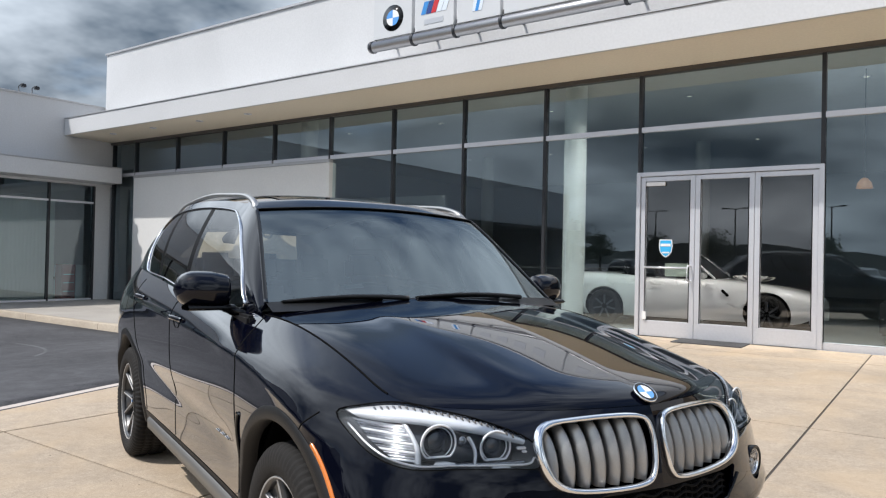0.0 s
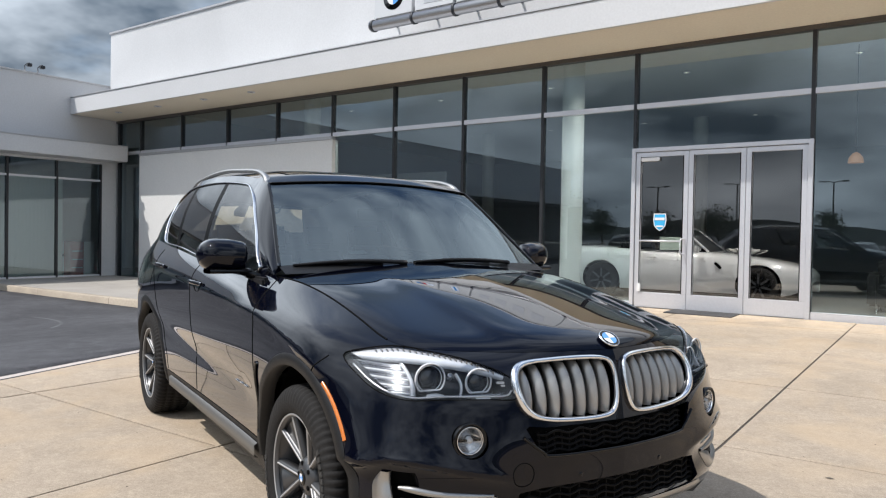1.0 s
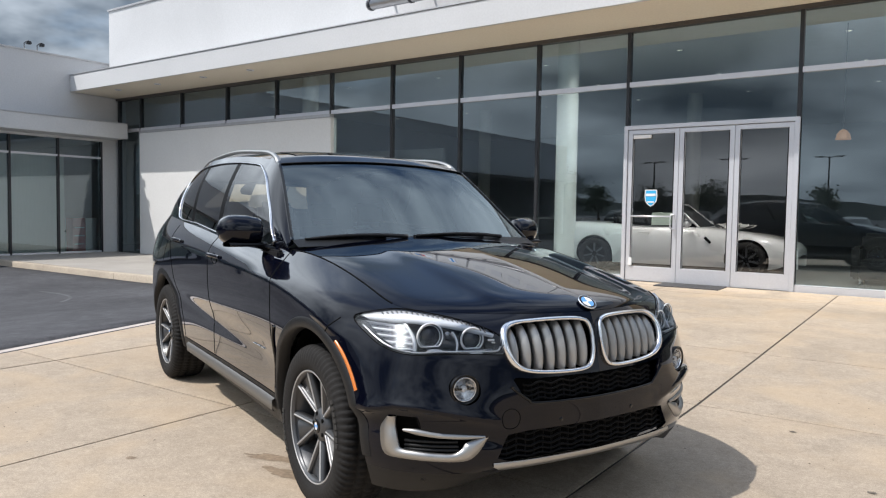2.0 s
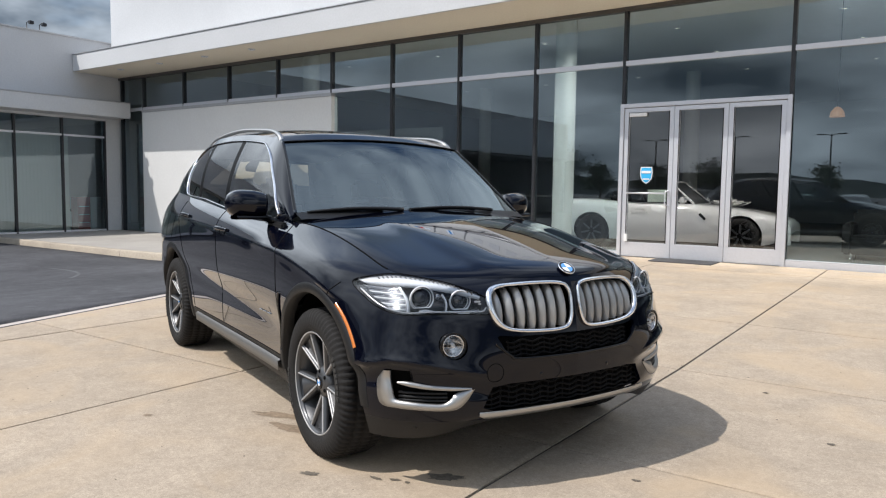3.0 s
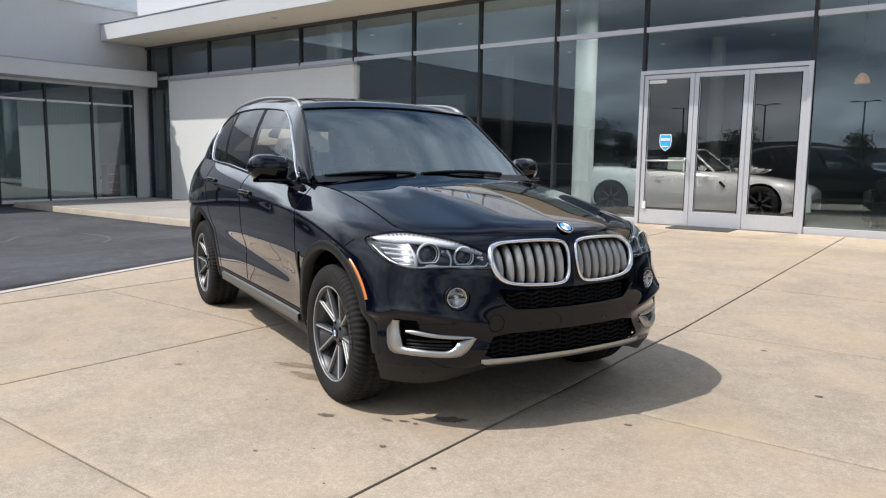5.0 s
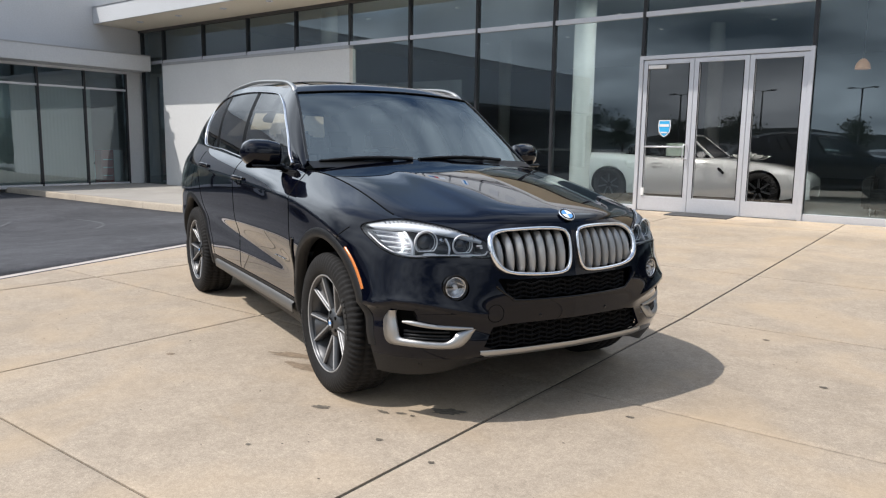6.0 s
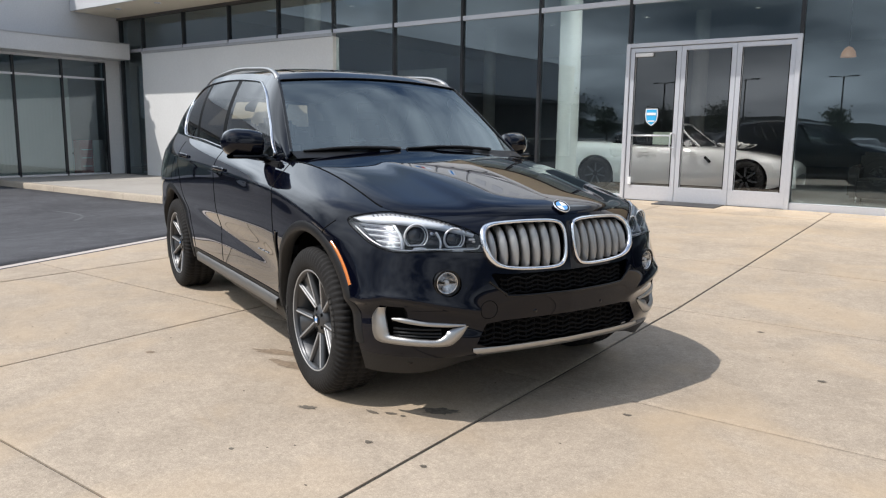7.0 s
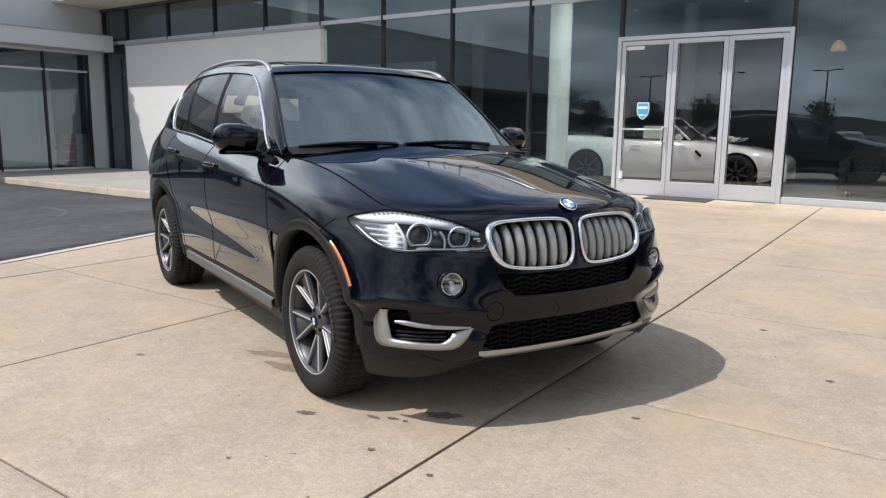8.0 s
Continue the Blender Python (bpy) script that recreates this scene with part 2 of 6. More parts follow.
def grazing_gloss(m, low, high, most):
    """Lets the lacquer gloss rise where it is seen at a flat angle."""
    nt = m.node_tree
    facing = nt.nodes.new("ShaderNodeLayerWeight")
    rise = nt.nodes.new("ShaderNodeMapRange")
    rise.inputs["From Min"].default_value, rise.inputs["From Max"].default_value = low, high
    rise.inputs["To Min"].default_value, rise.inputs["To Max"].default_value = 0.0, most
    nt.links.new(facing.outputs["Facing"], rise.inputs["Value"])
    nt.links.new(rise.outputs["Result"], nt.nodes["Principled BSDF"].inputs["Specular IOR Level"])


grazing_gloss(PAINT, 0.56, 0.88, 0.9)
PAINT.node_tree.nodes["Principled BSDF"].inputs["Roughness"].default_value = 0.02
PAINT.node_tree.nodes["Principled BSDF"].inputs["Coat Roughness"].default_value = 0.004
PAINT.node_tree.nodes["Principled BSDF"].inputs["Coat IOR"].default_value = 1.40
GLOSS_BLACK = material("gloss_black_plastic", (0.003, 0.003, 0.0035), 0.12, 0, coat=0.5, gloss=0.1)
SATIN_BLACK = material("satin_black_plastic", (0.011, 0.011, 0.0115), 0.45, 0, gloss=0.3, grain=0.15, grain_scale=300, bump=0.15, bump_scale=900)
DARK_VOID = material("dark_inner_plastic", (0.0025, 0.0025, 0.0025), 0.8, grain=0.2, gloss=0.08)
RUBBER = material("tyre_rubber", (0.017, 0.016, 0.0155), 0.78, gloss=0.25, grain=0.2, grain_scale=120, stain=0.15, stain_scale=9, bump=0.25, bump_scale=700)
CHROME = material("chrome", (0.82, 0.82, 0.83), 0.07, 1.0)
SATIN_METAL = material("satin_aluminium", (0.44, 0.435, 0.425), 0.40, 1.0, grain=0.06, grain_scale=400, rough_var=0.05)
SLAT_METAL = material("satin_grey_slat", (0.36, 0.35, 0.338), 0.36, 0.7, grain=0.08, grain_scale=300)
RIM_GREY = material("dark_grey_wheel_paint", (0.065, 0.066, 0.069), 0.34, 0.4, coat=0.3)
RIM_SILVER = material("machined_wheel_face", (0.42, 0.415, 0.41), 0.5, 0.4, grain=0.05, grain_scale=500)
MESH_BLACK = material("black_mesh_plastic", (0.005, 0.005, 0.0055), 0.55, gloss=0.12)
POST_BLACK = material("matt_black_post", (0.004, 0.004, 0.0045), 0.5, gloss=0.06)
WALL_WHITE = material("white_wall_panel", (0.74, 0.735, 0.72), 0.8, grain=0.04, grain_scale=25, stain=0.05, stain_scale=0.4, bump=0.08, bump_scale=120)
SILL_GREY = material("satin_grey_sill", (0.16, 0.156, 0.148), 0.45, 0.5, grain=0.05, grain_scale=200)
LETTER_GREY = material("worn_tyre_lettering", (0.045, 0.044, 0.042), 0.8, grain=0.3, grain_scale=200, gloss=0.2)
FOG_BOWL = material("fog_reflector", (0.52, 0.53, 0.55), 0.24, 0.9, grain=0.2, grain_scale=120)
STEEL = material("brake_disc_steel", (0.35, 0.34, 0.33), 0.35, 1.0, grain=0.15, grain_scale=90)
AMBER = material("amber_reflector", (0.60, 0.16, 0.012), 0.18, 0, coat=0.6)
CAR_GLASS = glass("windscreen_glass", (0.36, 0.42, 0.41), ior=2.2, gloss=(0.86, 0.97, 1.0))
SIDE_GLASS = glass("front_side_glass", (0.50, 0.57, 0.55), ior=1.7)
TINT_GLASS = glass("tinted_rear_window", (0.07, 0.08, 0.085), ior=1.5)
LENS = glass("clear_lens", (0.95, 0.96, 0.97), ior=1.36)
BLUE = material("badge_blue", (0.07, 0.30, 0.72), 0.2, coat=0.6)
WHITE_ENAMEL = material("white_enamel", (0.8, 0.8, 0.8), 0.2, coat=0.4)
CABIN = material("dark_cabin_trim", (0.012, 0.012, 0.013), 0.7, gloss=0.2, grain=0.15, grain_scale=40)
CABIN_PALE = material("pale_leather", (0.20, 0.195, 0.18), 0.55, grain=0.08, grain_scale=60)
STUCCO = material("white_stucco", (0.595, 0.602, 0.61), 0.85, grain=0.05, grain_scale=25, stain=0.07, stain_scale=0.35, bump=0.04, bump_scale=120)
STUCCO_WARM = material("soffit_stucco", (0.72, 0.65, 0.53), 0.9, grain=0.05, grain_scale=25, stain=0.05, stain_scale=0.3, bump=0.1, bump_scale=120)
COPING = material("metal_coping", (0.50, 0.50, 0.51), 0.45, 0.6, grain=0.08, grain_scale=12)
FRAME = material("anodised_frame", (0.66, 0.67, 0.71), 0.36, 0.5, grain=0.04, grain_scale=40)
FRAME_DARK = material("dark_mullion", (0.035, 0.037, 0.042), 0.4, 0.4, grain=0.1, grain_scale=40)
HEAD_GREY = material("head_trim_grey", (0.10, 0.093, 0.088), 0.5, 0.3, grain=0.08, grain_scale=30)
SHOP_GLASS = glass("shop_window_glass", (0.68, 0.79, 0.81), ior=2.4, gloss=(0.82, 0.94, 1.0))
DOOR_GLASS = glass("door_glass", (0.66, 0.66, 0.67), ior=2.0)
CONCRETE = material("buff_concrete", (0.455, 0.374, 0.287), 0.9, grain=0.13, grain_scale=90, stain=0.09, stain_scale=0.45, bump=0.35, bump_scale=200, tint2=(0.47, 0.355, 0.235), gloss=0.25, more=((0.09, 1.7, 0.8), (0.08, 5.5, 0.9), (0.09, 17.0, 0.8), (0.12, 44.0, 0.5), (0.26, 210.0, 0.3)), vary=0.025)
KERB = material("kerb_concrete", (0.44, 0.375, 0.295), 0.88, grain=0.12, grain_scale=30, stain=0.15, stain_scale=1.2, bump=0.3, bump_scale=200)
JOINT = material("joint_filler", (0.085, 0.072, 0.060), 0.95, grain=0.3, grain_scale=60)
ASPHALT = material("worn_asphalt", (0.085, 0.085, 0.091), 0.9, grain=0.35, grain_scale=90, stain=0.3, stain_scale=0.35, bump=0.6, bump_scale=260, gloss=0.3, more=((0.2, 1.6, 2.0), (0.15, 7.0, 0.6)))


# the ground: asphalt lot, buff concrete apron in slabs, raised pavement along the building
FACADE, ANNEX = 9.48, -19.4


def soft_step(a, b, t):
    t = min(1.0, max(0.0, (t - a) / (b - a)))
    return t * t * (3 - 2 * t)


def apron_z(x, y):
    rise = .15 * min(1.0, max(0.0, (y - 2.05) / 7.2))
    return rise * (1 - soft_step(-6, -11, x)) - .07 * soft_step(-6, -11, x)


def apron_edge(y):
    return -5.16 - .28 * min(5.4, max(-2.0, y))


def build_ground():
    def z_at(x, y):
        out = apron_edge(y) - x
        z = -.004 - .20 * soft_step(0, 5, out) if out > 0 else -.30
        if y > 5.3 or y < -16:
            z = -.30 if y > 5.3 else -.10
        return z

    xs = list(np.linspace(-400, -40, 8)) + list(np.linspace(-36, -7, 40)) + list(np.linspace(-6.8, -3.4, 35)) + list(np.linspace(0, 40, 8)) + list(np.linspace(80, 400, 6))
    ys = list(np.linspace(-400, -60, 8)) + list(np.linspace(-40, -16.2, 8)) + list(np.linspace(-16, 5.29, 40)) + [5.31, 9, 30, 80, 200, 400]
    bm = grid_bm([[Vector((x, y, z_at(x, y))) for y in ys] for x in xs])
    bmesh.ops.recalc_face_normals(bm, faces=bm.faces[:])
    bm.normal_update()
    if sum(f.normal.z for f in bm.faces) < 0:
        bmesh.ops.reverse_faces(bm, faces=bm.faces[:])
    tagged(link_bm("ground", bm, ASPHALT), "worn grey asphalt lot with faint tyre arcs", "ground", kind="structure")


def prism(poly, top, depth):
    """A flat piece with the outline poly; top gives its height."""
    bm = bmesh.new()
    up = [bm.verts.new((x, y, top(x, y))) for x, y in poly]
    low = [bm.verts.new((x, y, top(x, y) - depth)) for x, y in poly]
    bm.faces.new(up)
    for i in range(len(poly)):
        j = (i + 1) % len(poly)
        bm.faces.new((up[j], up[i], low[i], low[j]))
    bmesh.ops.recalc_face_normals(bm, faces=bm.faces[:])
    return bm


def tooled(bm, width, drop):
    """Rounds the upper rim of a slab over as a trowel leaves it."""
    top = max(bm.faces, key=lambda f: f.normal.z * f.calc_area())
    bmesh.ops.inset_region(bm, faces=[top], thickness=width, use_even_offset=True)
    bmesh.ops.inset_region(bm, faces=[top], thickness=width * .4, use_even_offset=True)
    rim = {v for v in top.verts}
    bm.normal_update()
    for v in bm.verts:
        if v not in rim and v.normal.z > -.5 and any(f.normal.z > .5 for f in v.link_faces):
            outer = any(abs(f.normal.z) < .3 for f in v.link_faces)
            v.co.z -= drop if outer else drop * .25
    return bm


APRON_X = [-9.2, -6.75, -4.34] + [-1.96 + 2.49 * k for k in range(13)]
APRON_Y = [-16.6 + 2.075 * k for k in range(9)] + [2.05, 4.12, 6.2, 8.27, 9.36]


def clip_left(poly, edge):
    """Keep the part of a quad that lies to the right of a slanting edge."""
    out = []
    for (x0, y0), (x1, y1) in zip(poly, poly[1:] + poly[:1]):
        in0, in1 = x0 >= edge(y0), x1 >= edge(y1)
        if in0:
            out.append((x0, y0))
        if in0 != in1:
            lo, hi = 0.0, 1.0
            for _ in range(30):
                t = (lo + hi) / 2
                if (x0 + (x1 - x0) * t >= edge(y0 + (y1 - y0) * t)) == in0:
                    lo = t
                else:
                    hi = t
            out.append((x0 + (x1 - x0) * lo, y0 + (y1 - y0) * lo))
    return out


def build_apron():
    bed_rows = [[Vector((x, y, apron_z(x, y) - .012)) for y in np.linspace(-16.6, 9.36, 40)] for x in (-4.3, -1, 5, 12, 20, 28)]
    bed = grid_bm(bed_rows)
    bed.normal_update()
    if sum(f.normal.z for f in bed.faces) < 0:
        bmesh.ops.reverse_faces(bed, faces=bed.faces[:])
    apron = tagged(link_bm("pavement", bed, JOINT), "buff concrete apron cast in large square slabs", "pavement", kind="structure")
    rnd = random.Random(4)
    gap, gap_y = .009, .0055
    for i in range(len(APRON_X) - 1):
        for j in range(len(APRON_Y) - 1):
            x0, x1, y0, y1 = APRON_X[i] + gap, APRON_X[i + 1] - gap, APRON_Y[j] + gap_y, APRON_Y[j + 1] - gap_y
            quad = [(x0, y0), (x1, y0), (x1, y1), (x0, y1)]
            quad = clip_left(quad, lambda y: apron_edge(y) + .13)
            if len(quad) < 3 or x1 > 28:
                continue
            lift = rnd.uniform(-.0012, .0012)
            bm = tooled(prism(quad, lambda x, y: apron_z(x, y) + lift, .10), .022, .0045)
            part("slab", bm, CONCRETE, apron, smooth=False)
    # pale flush strip where the apron meets the asphalt
    edge = [y for y in np.linspace(-16, 5.3, 60)]
    rows = [[Vector((apron_edge(y) - .0, y, .0)), Vector((apron_edge(y) + .125, y, .004))] for y in edge]
    strip = grid_bm(rows)
    strip.normal_update()
    if sum(f.normal.z for f in strip.faces) < 0:
        bmesh.ops.reverse_faces(strip, faces=strip.faces[:])
    part("edge_strip", strip, KERB_PALE, apron)
    # raised pavement in front of the white wall and the side wing
    cells = [-5.9 - 1.75 * k for k in range(20)]
    walk_bed = tagged(link_bm("pavement_2", box_bm(-40, -5.9, 5.46, FACADE, -.4, -.10), JOINT), "grey-buff raised pavement along the building", "pavement", kind="structure")
    for a, b in zip(cells[1:], cells[:-1]):
        for y0, y1 in ((5.47, 7.4), (7.4, 9.36)):
            bm = prism([(a + .004, y0 + .004), (b - .004, y0 + .004), (b - .004, y1 - .004), (a + .004, y1 - .004)], lambda x, y: apron_z(x, y), .12)
            part("slab", bm, WALK, walk_bed, smooth=False)
    for k in range(12):
        x1 = -6.55 - 3.0 * k
        x0 = x1 - 2.99
        rows = []
        for x in (x0, x1):
            top = apron_z(x, 5.4)
            rows.append([Vector((x, 5.30, -.34)), Vector((x, 5.315, top - .02)), Vector((x, 5.335, top + .002)), Vector((x, 5.46, top + .003)), Vector((x, 5.468, top - .1))])
        bm = grid_bm(rows)
        tagged(link_bm("kerb", sharp(bm, 50), KERB), "pale concrete kerb stone", "kerb", "kerb stones", kind="structure")
    # dark door mat
    mat = prism([(-2.15, 8.78), (-1.10, 8.78), (-1.10, 9.34), (-2.15, 9.34)], lambda x, y: apron_z(x, y) + .014, .014)
    tagged(link_bm("door_mat", mat, MAT, False), "flat dark grey ribbed door mat on concrete", "mat")
    # pale arcs that turning tyres have left on the asphalt
    for cx, cy, r, a0, a1, w in ((-10.9, 1.0, 2.25, .75, 1.75, .05), (-13.2, -.8, 3.4, .3, 1.1, .06)):
        rows = []
        for t in np.linspace(a0, a1, 30):
            x, y = cx + r * math.cos(t), cy + r * math.sin(t)
            out = apron_edge(y) - x
            z = -.004 - .20 * soft_step(0, 5, out) + .004
            rows.append([Vector((cx + (r + d) * math.cos(t), cy + (r + d) * math.sin(t), z)) for d in (-w / 2, w / 2)])
        bm = grid_bm(rows)
        bm.normal_update()
        if sum(f.normal.z for f in bm.faces) < 0:
            bmesh.ops.reverse_faces(bm, faces=bm.faces[:])
        tagged(link_bm("tyre_mark", bm, TYRE_MARK), "faint pale tyre arc on asphalt", "tyre mark", "tyre marks on the asphalt")
    # stains soaked into the concrete
    rs = random.Random(11)
    for x, y, a, b, turn, dark in ((-.93, -.53, .19, .045, .25, 0), (-.73, -.655, .15, .045, .1, 0), (.33, -.70, .085, .04, .5, 1), (-.19, -1.045, .045, .022, .4, 1), (.09, -.90, .035, .012, 0, 1), (.17, -.86, .03, .012, .2, 1), (.235, -.85, .012, .01, 0, 1), (-1.55, -1.0, .03, .02, 0, 0), (.30, -1.16, .018, .013, 0, 1), (.62, -1.2, .016, .012, 0, 1), (1.05, -.2, .02, .012, 0, 1), (1.7, .9, .02, .015, 0, 1), (1.55, -1.05, .02, .012, 0, 1), (-2.25, .40, .05, .012, .3, 1), (1.2, 1.75, .022, .012, 0, 1), (-.1, -1.55, .012, .01, 0, 1), (.5, -1.75, .012, .008, 0, 1)):
        pts = []
        for k in range(26):
            t = k * math.tau / 26
            r = 1 + rs.uniform(-.28, .28)
            u, v = a * r * math.cos(t), b * r * math.sin(t)
            pts.append((x + u * math.cos(turn) - v * math.sin(turn), y + u * math.sin(turn) + v * math.cos(turn)))
        bm = bmesh.new()
        bm.faces.new([bm.verts.new((u, v, apron_z(u, v) + .0028)) for u, v in pts])
        bm.normal_update()
        if bm.faces[:][0].normal.z < 0:
            bmesh.ops.reverse_faces(bm, faces=bm.faces[:])
        tagged(link_bm("stain", bm, STAIN_DARK if dark else STAIN_TAN, False), "dark oily drip stain on concrete" if dark else "tan damp stain on concrete", "stain", "stains on the apron")
    # grit and leaf crumbs strewn over the apron
    rg = random.Random(23)
    pts, faces = [], []
    for k in range(900):
        x, y = rg.uniform(-4.2, 4.5), rg.uniform(-2.6, 3.2)
        r = .0014 + .0044 * rg.random() ** 4
        turn, n = rg.uniform(0, math.tau), 5
        first_v = len(pts)
        base = apron_z(x, y) + .0022
        for j in range(n):
            t = turn + j * math.tau / n
            pts.append((x + r * 1.5 * math.cos(t) * rg.uniform(.7, 1.2), y + r * math.sin(t) * rg.uniform(.7, 1.2), base))
        pts.append((x, y, base + r * .5))
        faces += [(first_v + j, first_v + (j + 1) % n, first_v + n) for j in range(n)]
    me = bpy.data.meshes.new("grit")
    me.from_pydata(pts, [], faces)
    me.materials.append(GRIT)
    tagged(new("grit", me), "fine dark grit strewn over concrete", "grit", kind="stuff")


TYRE_MARK = material("tyre_mark", (0.11, 0.11, 0.116), 0.9, grain=0.4, grain_scale=70, stain=0.35, stain_scale=1.5)
GRIT = material("dark_grit", (0.13, 0.105, 0.08), 0.9, grain=0.4, grain_scale=40)
KERB_PALE = material("pale_edge_strip", (0.52, 0.46, 0.42), 0.85, grain=0.1, grain_scale=30, stain=0.12, stain_scale=1.5)
WALK = material("walkway_concrete", (0.36, 0.335, 0.30), 0.88, grain=0.08, grain_scale=30, stain=0.12, stain_scale=0.8)
MAT = material("door_mat_fibre", (0.05, 0.05, 0.052), 0.95, grain=0.3, grain_scale=200, bump=0.6, bump_scale=300)
STAIN_DARK = material("oil_stain", (0.15, 0.125, 0.095), 0.7, grain=0.4, grain_scale=50, stain=.3, stain_scale=12)
STAIN_TAN = material("damp_stain", (0.27, 0.20, 0.135), 0.8, grain=0.25, grain_scale=40, stain=.25, stain_scale=9)
build_ground()
build_apron()


# the showroom front
def structure(name, bm, mat, label, category, smooth=True):
    return tagged(link_bm(name, bm, mat, smooth), label, category, kind="structure")


MULLIONS = [-19.28, -18.11, -16.11, -14.11, -12.18, -10.27, -8.41, -6.58, -4.76, -2.94, -.14, 2.66, 5.46, 8.26, 11.06, 13.86]
Z_BAR, Z_TOP, Z_SILL = 3.63, 4.56, .16


def pane_bm(x0, x1, z0, z1, y):
    return box_bm(x0, x1, y - .006, y + .006, z0, z1)


def sheet_bm(x0, x1, z0, z1, y):
    bm = bmesh.new()
    bm.faces.new([bm.verts.new(p) for p in ((x0, y, z0), (x1, y, z0), (x1, y, z1), (x0, y, z1))])
    return bm


def clear_pane(name, bm, mat, owner):
    """A pane that lets daylight through to the rooms behind."""
    ob = part(name, bm, mat, owner, "", False)
    ob.visible_shadow = False
    return ob


def build_front_glass():
    n = 0
    for a, b in zip(MULLIONS[:-1], MULLIONS[1:]):
        n += 1
        win = tagged(new("window_%d" % n), "dark tinted shopfront glazing in slim frames", "window", kind="structure")
        m = .03
        part("window_frame", box_bm(a - m, a + m, FACADE - .05, FACADE + .07, Z_BAR + .02 if -18.5 < a < -10.3 else Z_SILL - .3 if a < -18.5 else Z_SILL, Z_TOP, .004), FRAME_DARK, win, "slim dark mullion")
        part("transom", box_bm(a + m, b - m, FACADE - .06, FACADE + .06, Z_BAR - .045, Z_BAR + .045, .005), FRAME, win, "pale anodised transom")
        clear_pane("pane", sheet_bm(a + m, b - m, Z_BAR + .045, Z_TOP, FACADE), SHOP_GLASS, win)
        if a == -2.94:
            clear_pane("pane", sheet_bm(a + m, b - m, 2.9, Z_BAR - .045, FACADE), SHOP_GLASS, win)
            continue
        low = -.12 if a < -18.5 else Z_SILL + .05
        if a < -18.5 or a > -10.3:
            clear_pane("pane", sheet_bm(a + m, b - m, low, Z_BAR - .045, FACADE), SHOP_GLASS, win)
            part("window_sill", box_bm(a + m, b - m, FACADE - .07, FACADE + .06, low - .1, low + (.045 if a > -3 else .02), .004), FRAME, win)
    last = MULLIONS[-1]
    structure("wall_east", box_bm(last, last + 14, FACADE - .15, FACADE + .15, -.2, Z_TOP), STUCCO, "plain white stucco wall", "wall")
    structure("wall_panel", box_bm(-18.06, -10.2, FACADE - .11, FACADE + .10, -.25, 3.51, .006), WALL_WHITE, "smooth white stucco wall panel below clerestory glass", "wall")
    structure("trim", box_bm(-18.06, -10.2, FACADE - .13, FACADE + .02, 3.512, 3.585, .004), COPING, "pale metal trim on the white wall", "trim")


def build_door():
    door = tagged(new("door_1"), "three tall glass doors in pale aluminium frames", "door", kind="structure")
    y0, y1 = FACADE - .10, FACADE + .05
    for x0, x1, z0, z1 in ((-2.97, -2.90, .14, 2.90), (-.18, -.11, .14, 2.90), (-2.90, -.18, 2.83, 2.90)):
        part("door_frame", box_bm(x0, x1, y0, y1, z0, z1, .006), FRAME, door)
    for i, (a, b) in enumerate(((-2.895, -1.99), (-1.985, -1.08), (-1.075, -.185))):
        leaf = part("door_leaf", box_bm(a, b, y0 + .03, y1 - .04, .15, .41, .006), FRAME, door, "pale aluminium door leaf with clear glass")
        for x0, x1 in ((a, a + .085), (b - .085, b)):
            part("stile", box_bm(x0, x1, y0 + .03, y1 - .04, .41, 2.82, .006), FRAME, leaf)
        part("top_rail", box_bm(a + .085, b - .085, y0 + .03, y1 - .04, 2.745, 2.82, .005), FRAME, leaf)
        clear_pane("pane", sheet_bm(a + .085, b - .085, .41, 2.745, FACADE - .03), DOOR_GLASS, leaf)
        for xx in (a + .085, b - .085):
            part("gasket", box_bm(xx - .006, xx + .006, y0 + .025, y0 + .03, .41, 2.745), DARK_VOID, leaf, "", False)
    part("push_bar", tube_bm([(-2.80, y0 - .02, 1.30), (-2.09, y0 - .02, 1.30)], .016, 10), FRAME, door, "bright push bar")
    pull = [(-2.045, y0 + .02, 1.34), (-2.06, y0 - .06, 1.34), (-2.075, y0 - .075, 1.31), (-2.075, y0 - .075, 1.12), (-2.06, y0 - .06, 1.09), (-2.045, y0 + .02, 1.09)]
    part("door_handle", tube_bm(pull, .013, 8), FRAME, door, "bright pull handle")
    part("door_closer", box_bm(-2.80, -2.48, y0 - .0, y0 + .05, 2.665, 2.73, .008), WHITE_ENAMEL, door, "white door closer box")
    part("lock_box", box_bm(-2.83, -2.77, y0 - .01, y0 + .03, .42, .56, .006), WHITE_ENAMEL, door)
    shield = [(-.105, .14), (.105, .14), (.115, .03), (.10, -.07), (.05, -.13), (0, -.16), (-.05, -.13), (-.10, -.07), (-.115, .03)]
    outer = bmesh.new()
    outer.faces.new([outer.verts.new((-2.47 + x, FACADE - .040, 1.63 + z)) for x, z in shield])
    st = tagged(link_bm("window_sticker", outer, WHITE_ENAMEL, False), "blue and white shield sticker on door glass", "sticker")
    inner = bmesh.new()
    inner.faces.new([inner.verts.new((-2.47 + x * .86, FACADE - .044, 1.63 + z * .88)) for x, z in shield])
    part("sticker_field", inner, STICKER, st, "bright blue field", False)
    part("sticker_band", box_bm(-2.555, -2.385, FACADE - .050, FACADE - .046, 1.655, 1.70), WHITE_ENAMEL, st, "", False)
    part("sticker_mark", box_bm(-2.53, -2.41, FACADE - .050, FACADE - .046, 1.54, 1.565), WHITE_ENAMEL, st, "", False)


